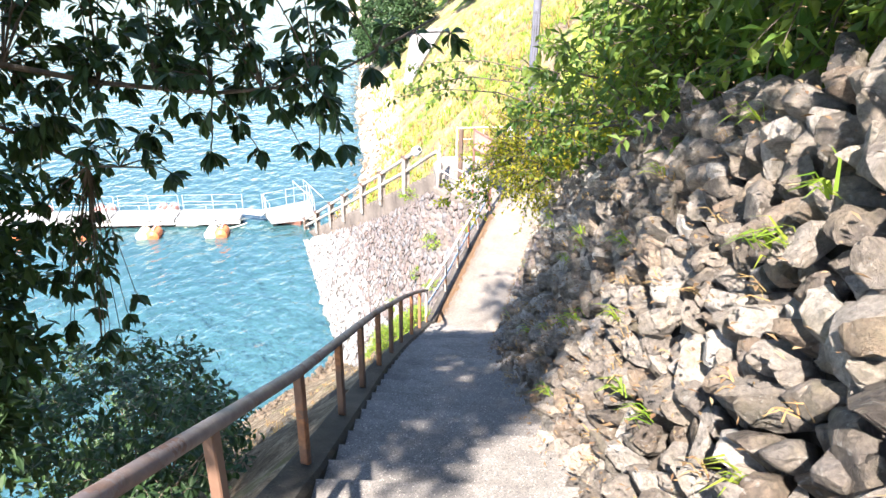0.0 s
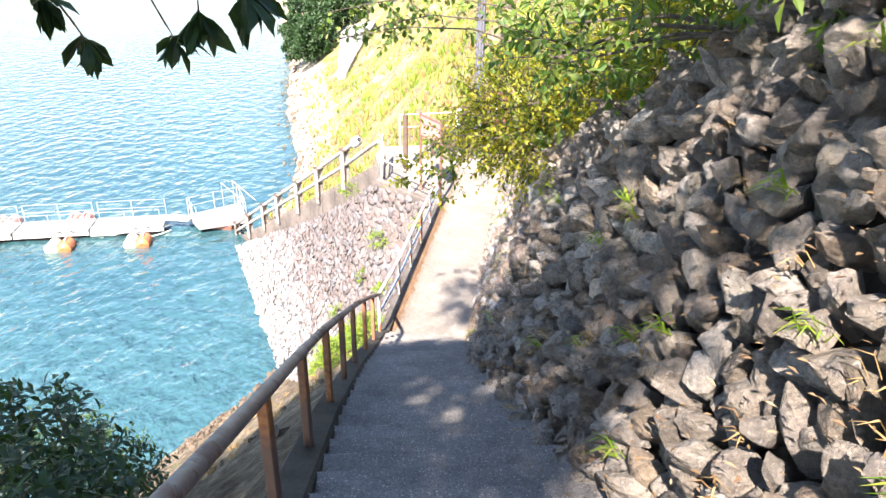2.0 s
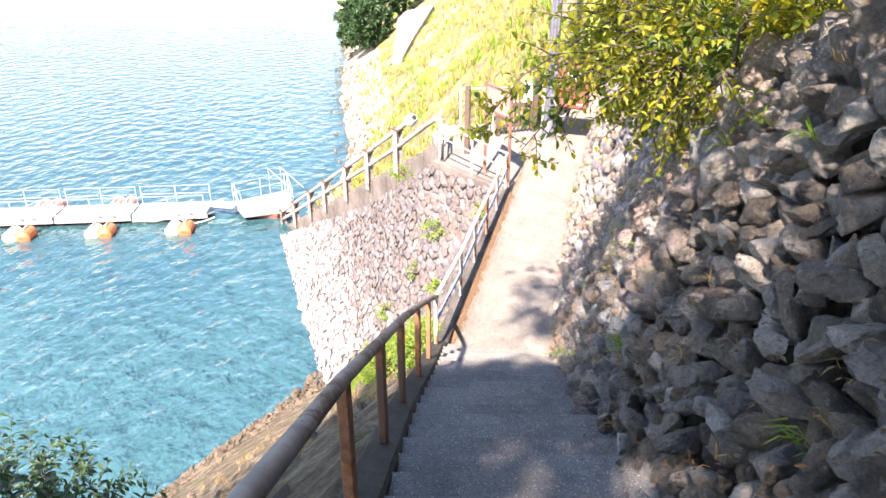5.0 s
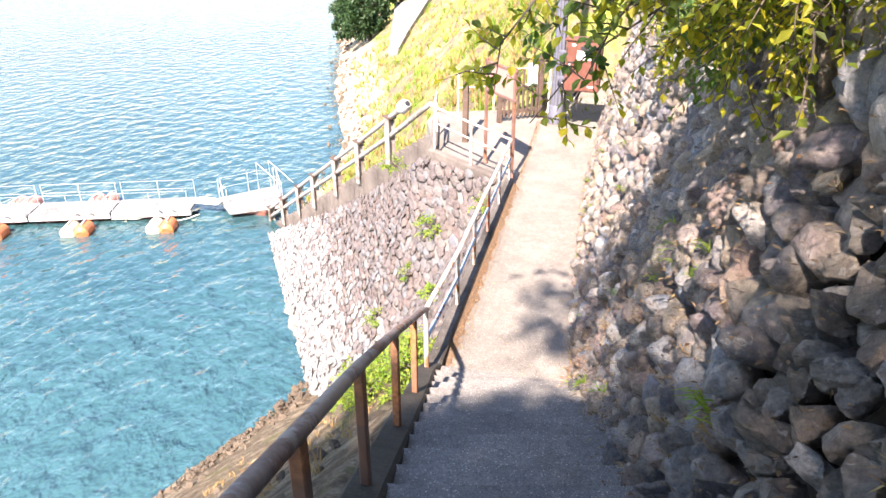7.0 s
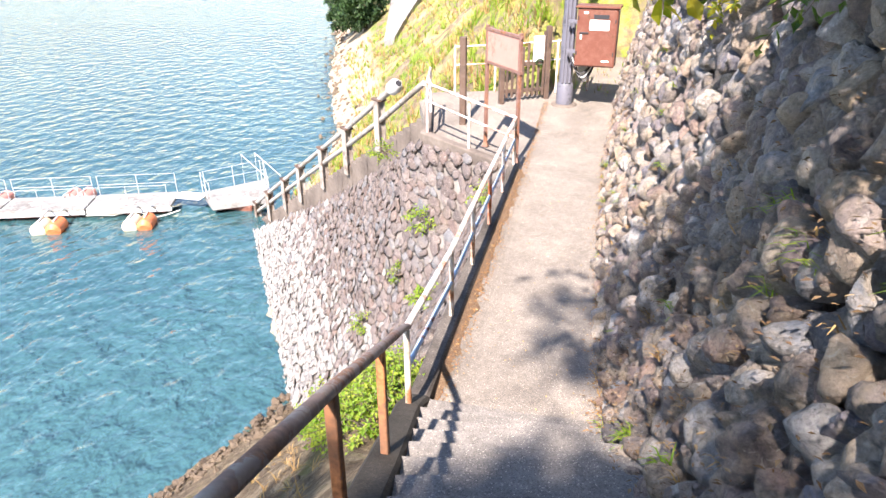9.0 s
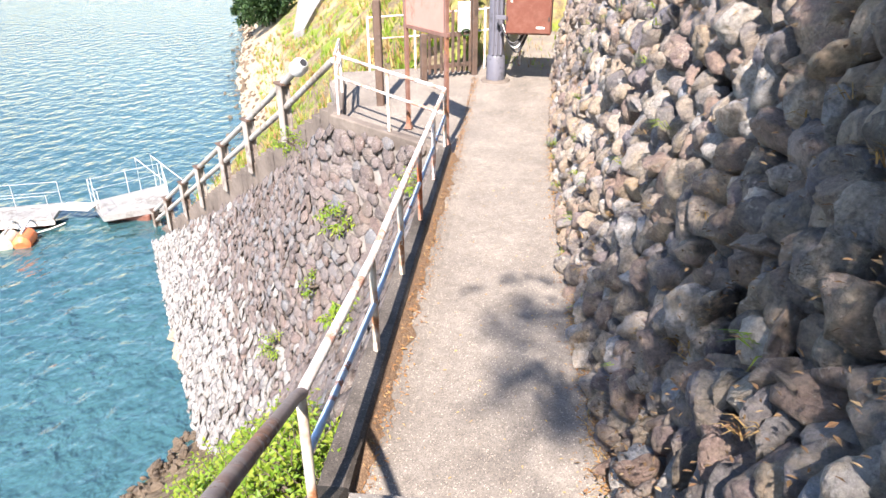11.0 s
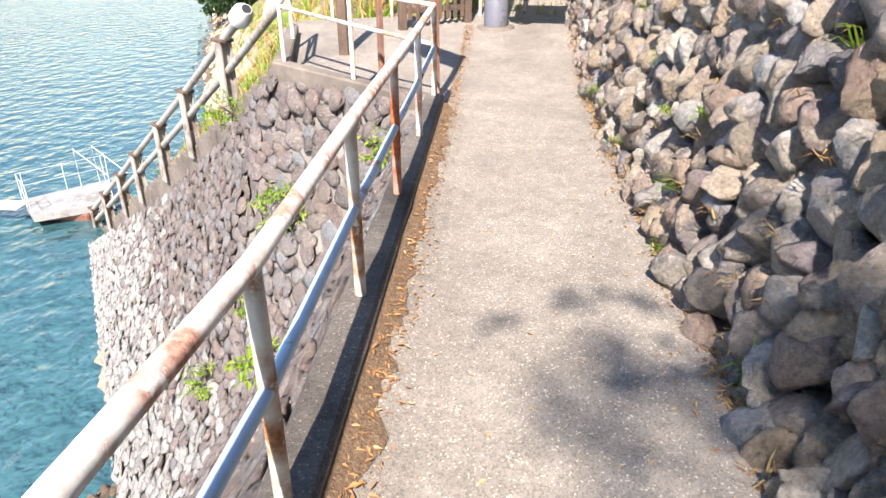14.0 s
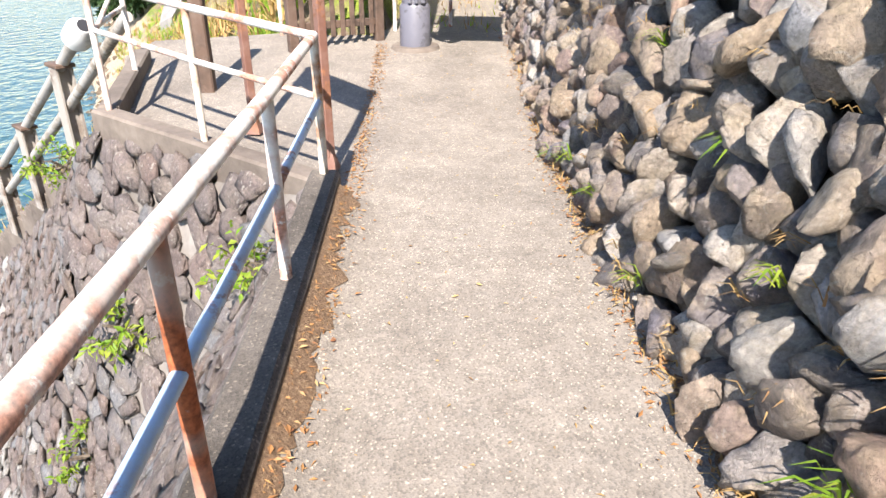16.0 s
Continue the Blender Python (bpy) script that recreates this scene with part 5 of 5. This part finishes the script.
arching_shoot(((2.6, -2.9, 5.1), (2.1, -2.95, 4.8), (1.74, -2.9, 4.3), (1.6, -2.8, 3.95)), 12, MAT_LEAF_GREEN, 0.085)
# Three more shoots, added high over the walk only to cast dapples on it.
arching_shoot(((3.0, -3.0, 5.6), (2.3, -2.9, 6.1), (1.6, -2.9, 6.2), (0.9, -2.95, 6.15), (0.2, -3.0, 6.0)), 13, MAT_LEAF_GREEN, 0.09)
arching_shoot(((3.0, -3.3, 5.6), (2.2, -3.3, 6.0), (1.5, -3.35, 6.05), (1.0, -3.4, 5.95), (0.6, -3.5, 5.8)), 14, MAT_LEAF_GREEN, 0.075)
arching_shoot(((3.0, -3.8, 5.7), (2.0, -4.0, 6.0), (1.3, -4.0, 6.0), (0.8, -4.1, 5.9)), 15, MAT_LEAF_GREEN, 0.075)

for i, (y, z, k, lab) in enumerate(((7.94, -1.85, 0.27, "bright green fern clump rooted in the stone bank"), (7.82, -3.15, 0.17, "small green weed between the bank stones"), (8.06, -4.65, 0.18, "tuft of green weed low on the bank"), (6.88, -0.8, 0.11, "tiny yellow-green weed below the kerb"), (10.99, -1.45, 0.25, "weeds under the pier handrail"), (4.31, -1.55, 0.2, "yellow-green weed low beside the kerb"))):
    x = bank_x(y, z)
    shrub("bank_weed", lab, "weed", (x, y, z), [((x - 0.05, y - 0.05, z + 0.05), (k, k, k * 0.7))], MAT_LEAF_BRIGHT, 60 + i, 0.1 if k > 0.25 else 0.075, 0.04, int(130 * k), 9, False, 0.5, "bank weeds")
for i, (x, y, k) in enumerate(((-0.45, 0.8, 0.34), (-0.75, 1.4, 0.34), (-0.5, 0.2, 0.26), (-1.5, 2.0, 0.4), (-1.1, 0.9, 0.34), (-0.3, 0.5, 0.24), (-2.2, 3.0, 0.4), (-1.0, 1.7, 0.34), (-1.4, 1.4, 0.34), (-0.7, 1.9, 0.3), (-1.9, 2.5, 0.34))):
    z = ground_z(x, y)
    shrub("bank_grass_clump", "bright yellow-green weeds on the sunny bank below the kerb", "weed", (x, y, z - 0.03), [((x, y, z + k * 0.5), (k, k, k * 0.6))], MAT_LEAF_BRIGHT, 80 + i, 0.055, 0.034, int(330 * k), 11, False, 0.3, "bank weeds")


for i, y in enumerate((1.3, 1.7, 2.1, 2.5, 2.9, 3.4, 4.0, 4.7)):
    x = bank_x(y, bank_low(y) + 0.3) - 0.18
    z = ground_z(x, y)
    k = 0.34 if y < 3.2 else 0.26
    shrub("bank_grass_clump", "yellow-green weeds where the earth slope meets the stone bank", "weed", (x, y, z - 0.03), [((x + 0.05, y, z + k * 0.5), (k, k, k * 0.7))], MAT_LEAF_BRIGHT, 120 + i, 0.055, 0.03, int(300 * k), 11, False, 0.3, "bank weeds")


def tufts(name, label, places, material, seed, blade, count, spread, droop):
    """Grass tufts as one object: nobody could count the blades."""
    r = random.Random(seed)
    s = Shape()
    for p, out in places:
        for k in range(count):
            d = Vector(out) * 0.7 + Vector((r.gauss(0, spread), r.gauss(0, spread), abs(r.gauss(0.5, 0.4))))
            L = blade * r.uniform(0.5, 1.3)
            d.normalize()
            side = d.cross(Vector((0, 0, 1))).normalized() * (L * 0.035 + 0.0012)
            a = Vector(p) + Vector((r.gauss(0, 0.02), r.gauss(0, 0.03), 0))
            b = a + d * L * 0.55
            c = b + (d + Vector((0, 0, -droop))).normalized() * L * 0.5
            s.add([a - side, a + side, b + side * 0.7, b - side * 0.7, c], [(0, 1, 2, 3), (3, 2, 4)])
    return tagged(new(name, s.mesh(name, material)), label, "grass", kind="stuff")


rs = random.Random(77)


def wall_spots(y0, y1, n, reach):
    out = []
    for _ in range(n):
        y = rs.uniform(y0, y1)
        z = floor_z(y) + reach * rs.random() ** 1.3
        p, _, _, o = wall_point(y, z)
        out.append((p + o * 0.1, o))
    return out


tufts("wall_grass", "green grass tufts growing out of the wall joints", wall_spots(-12, 9, 70, 2.6), MAT_LEAF_BRIGHT, 1, 0.16, 12, 0.35, 0.9)
tufts("dry_wall_grass", "dry straw grass in the wall joints", wall_spots(-12, 9, 220, 2.8), MAT_STRAW, 2, 0.11, 6, 0.35, 0.9)
tufts("foot_straw", "dry straw and needles at the foot of the wall", [((foot_x(y) - 0.02 - 0.1 * rs.random(), y, floor_z(y)), (-0.5, 0, 0)) for y in np.arange(-7, 12.5, 0.09)], MAT_STRAW, 3, 0.11, 7, 0.5, 0.9)
tufts("shore_grass", "pale dry grass on the slope above the water", [((x, y, ground_z(x, y)), (0, 0, 0.3)) for x, y in ((rs.uniform(-5.5, -0.4), rs.uniform(-3, 4.2)) for _ in range(150))], MAT_STRAW, 4, 0.16, 10, 0.5, 0.6)


def hill_spot():
    y = 12.8 + 42 * rs.random() ** 1.6
    x = shore_x(y) + 1.2 + rs.random() * (14 + 0.2 * y)
    return ((x, y, ground_z(x, y)), (0, 0, 0.4))


tufts("hill_grass", "tall yellow-green grass on the sunny hillside", [hill_spot() for _ in range(2600)], MAT_LEAF_BRIGHT, 5, 0.45, 9, 0.4, 0.5)
tufts("hill_straw", "dry yellow grass on the sunny hillside", [hill_spot() for _ in range(2600)], MAT_STRAW, 6, 0.45, 9, 0.4, 0.5)


def litter(name, label, spots, material, seed, size):
    r = random.Random(seed)
    s = Shape()
    for x, y, z in spots:
        d = Vector((r.gauss(0, 1), r.gauss(0, 1), r.gauss(0, 0.12)))
        L = size * r.uniform(0.4, 1.3)
        leaf_at(s, Vector((x, y, z + 0.006 + 0.012 * r.random())), d, Vector((r.gauss(0, 0.25), r.gauss(0, 0.25), 1)), L, L * r.uniform(0.15, 0.5), False)
    return tagged(new(name, s.mesh(name, material)), label, "leaf litter", kind="stuff")


spots = []
for _ in range(4200):
    y = rs.uniform(-6, 12)
    lx = rail_x(y) + 0.11 + abs(rs.gauss(0, 0.07))
    spots.append((lx, y, path_z(lx, y)) if y > 0.25 else (foot_x(y) - abs(rs.gauss(0, 0.1)), y, floor_z(y) + 0.16))
for _ in range(4200):
    y = rs.uniform(0.3, 12.5)
    spots.append((foot_x(y) + 0.03 - abs(rs.gauss(0, 0.11)), y, floor_z(y)))
litter("leaf_litter", "brown dry leaves and needles along the path edges", spots, MAT_LITTER, 8, 0.038)
litter("wall_litter", "dead leaves and twigs caught between the wall stones", [tuple(p + o * (0.08 + 0.08 * rs.random())) for p, o in wall_spots(-11, 1, 3200, 3.0)], MAT_DEAD, 10, 0.04)
litter("path_debris", "scattered pale leaf scraps on the path", [(rs.uniform(0.2, 1.65), y, floor_z(y)) for y in (rs.uniform(0.3, 12) for _ in range(420))], MAT_STRAW, 9, 0.03)



def needle_bed(name, edge, side, y0, y1, wide, seed):
    """A ragged strip of needles and dust against an edge."""
    v, f = [], []
    ys = list(np.arange(y0, y1, 0.06))
    for i, y in enumerate(ys):
        w = wide * (0.55 + 0.9 * abs(noise.noise(Vector((seed, y * 2.1, 0)))) + 0.5 * noise.noise(Vector((seed, y * 9, 4))))
        x = edge(y)
        xs = (x, x + side * w * 0.6, x + side * w)
        v += [(q, y, path_z(q, y) + h) for q, h in zip(xs, (0.02, 0.016, 0.008))]
    for i in range(len(ys) - 1):
        f += [(i * 3 + j, i * 3 + j + 1, i * 3 + j + 4, i * 3 + j + 3) for j in range(2)]
    tagged(new(name, mesh_of(name, v, f, MAT_NEEDLES)), "brown bed of needles and dust along the path edge", "leaf litter", kind="stuff")


MAT_NEEDLES = (lambda k: k.color(k.ramp(k.noise(55, 6, 0.75), [(0.3, (0.08, 0.05, 0.032)), (0.55, (0.2, 0.125, 0.075)), (0.72, (0.38, 0.29, 0.19))])).bump(k.noise(70, 5, 0.7), 1.0, 0.02).m)(Mat("needle_litter", 0.95))
needle_bed("kerb_needles", lambda y: 0.095, 1, 0.25, 7.1, 0.13, 3)
needle_bed("wall_needles", lambda y: foot_x(y) + 0.06, -1, 0.25, 12.6, 0.17, 8)

# far shore
for i, (x, y, h) in enumerate(((-23.5, 64, 5), (-21, 60, 4.5), (-26, 72, 6), (-19.5, 66, 5.5), (-29.5, 84, 7), (-24, 78, 7), (-17, 72, 6), (-34, 100, 8), (-12, 62, 5))):
    z = ground_z(x, y)
    tree("far_tree", "dark green tree on the far shore slope", (x, y, z), [(x, y, z - 0.5), (x + 0.1, y, z + h * 0.35), (x, y + 0.1, z + h * 0.65)],
         [(x + 1, y, z + h * 0.8), (x - 1, y + 0.4, z + h * 0.75), (x, y - 1, z + h * 0.7)],
         [((x, y, z + h * 0.62), (h * 0.38, h * 0.38, h * 0.34)), ((x - h * 0.2, y - h * 0.2, z + h * 0.35), (h * 0.28, h * 0.28, h * 0.22))], MAT_LEAF_DARK, 200 + i, 0.5, 0.3, 210, 10, 0.2, "far shore trees")


def build_slab():
    """A concrete chute down the hillside."""
    v, f, n = [], [], 14
    for i in range(n):
        a = i / (n - 1)
        l = Vector((-14.8, 46.2)).lerp(Vector((-20.8, 68.5)), a)
        q = Vector((-13.6, 45.0)).lerp(Vector((-13.8, 56.5)), a)
        for p in (l, q):
            z = ground_z(p.x, p.y) + 0.45
            v += [(p.x, p.y, z), (p.x, p.y, z - 1.2)]
    for i in range(n - 1):
        a, b = i * 4, i * 4 + 4
        f += [(a, a + 2, b + 2, b), (a + 1, a, b, b + 1), (a + 2, a + 3, b + 3, b + 2)]
    f += [(1, 3, 2, 0)]
    tagged(new("chute", mesh_of("chute", v, f, MAT_SLAB)), "pale concrete chute down the far hillside", "chute", kind="structure")


build_slab()


def build_rocks():
    r = random.Random(12)
    s = Shape()
    for _ in range(420):
        y = 21 + 60 * r.random() ** 1.5
        x = shore_x(y) + r.gauss(0.3, 0.6)
        k = r.uniform(0.08, 0.3) * (1 + y / 90)
        v, f = ANGULAR[r.randrange(len(ANGULAR))]
        m = Matrix.Translation((x, y, max(WATER_Z - 0.05, ground_z(x, y)))) @ Euler((r.uniform(0, 6), r.uniform(0, 6), r.uniform(0, 6))).to_matrix().to_4x4() @ Matrix.Diagonal((k, k * 1.2, k * 0.7, 1))
        s.add([m @ Vector(c) for c in v], f)
    for _ in range(420):
        y = r.uniform(-5, 9.4)
        reach = rail_x(y) - 1.2 - shore_x(y)
        x = shore_x(y) + 0.15 + abs(r.gauss(0, 0.5)) + (reach * r.random() ** 2 if y < 2 else 0)
        k = r.uniform(0.06, 0.26)
        v, f = ANGULAR[r.randrange(len(ANGULAR))]
        m = Matrix.Translation((x, y, max(WATER_Z - 0.05, ground_z(x, y)))) @ Euler((r.uniform(0, 6), r.uniform(0, 6), r.uniform(0, 6))).to_matrix().to_4x4() @ Matrix.Diagonal((k, k * 1.2, k * 0.7, 1))
        s.add([m @ Vector(c) for c in v], f)
    tagged(new("shore_rocks", s.mesh("shore_rocks", MAT_ROCK)), "tan broken rocks along the waterline", "rocks", kind="stuff")


build_rocks()

# ---- stones of walls and bank, last ----
rng = random.Random(5)
wall_a = wall_core("wall_stairs", -15, -4.0, "rough dry-stone wall of broken grey blocks rising beside the steps")
lay_stones(wall_a, "stone", ANGULAR, MAT_STONE, MAT_STONE_REST, stone_places(-14.5, -4.0, lambda y: floor_z(y) - 0.05, wall_top, wall_point, 0.16, rng, 0.13, 1.04),
           0.14, lambda p: -9.8 < p[1] < -5 and p[2] < floor_z(p[1]) + 2.6, rng, 0.5, False, "far_stones")
wall_b = wall_core("wall_path", -4.0, 16.8, "retaining wall of rounded dark river stones beside the path")
lay_stones(wall_b, "stone", ROUND, MAT_COBBLE, MAT_COBBLE_REST, stone_places(-4.0, 16.8, lambda y: floor_z(y) - 0.05, wall_top, wall_point, 0.145, rng, 0.21, 1.0),
           0.14, lambda p: 1.5 < p[1] < 6.5 and p[2] < 1.3, rng, 0.42, True, "far_stones")
bank = bank_core()
lay_stones(bank, "stone", FLAT, MAT_BANK, MAT_BANK_REST, stone_places(1.2, 19.6, bank_low, lambda y: bank_top(y) - 0.05, bank_point, 0.21, rng, 0.185, 0.9),
           0.036, lambda p: p[1] < 9.3 and p[2] > -2.4, rng, 0.14, True, "far_stones", -5.5)
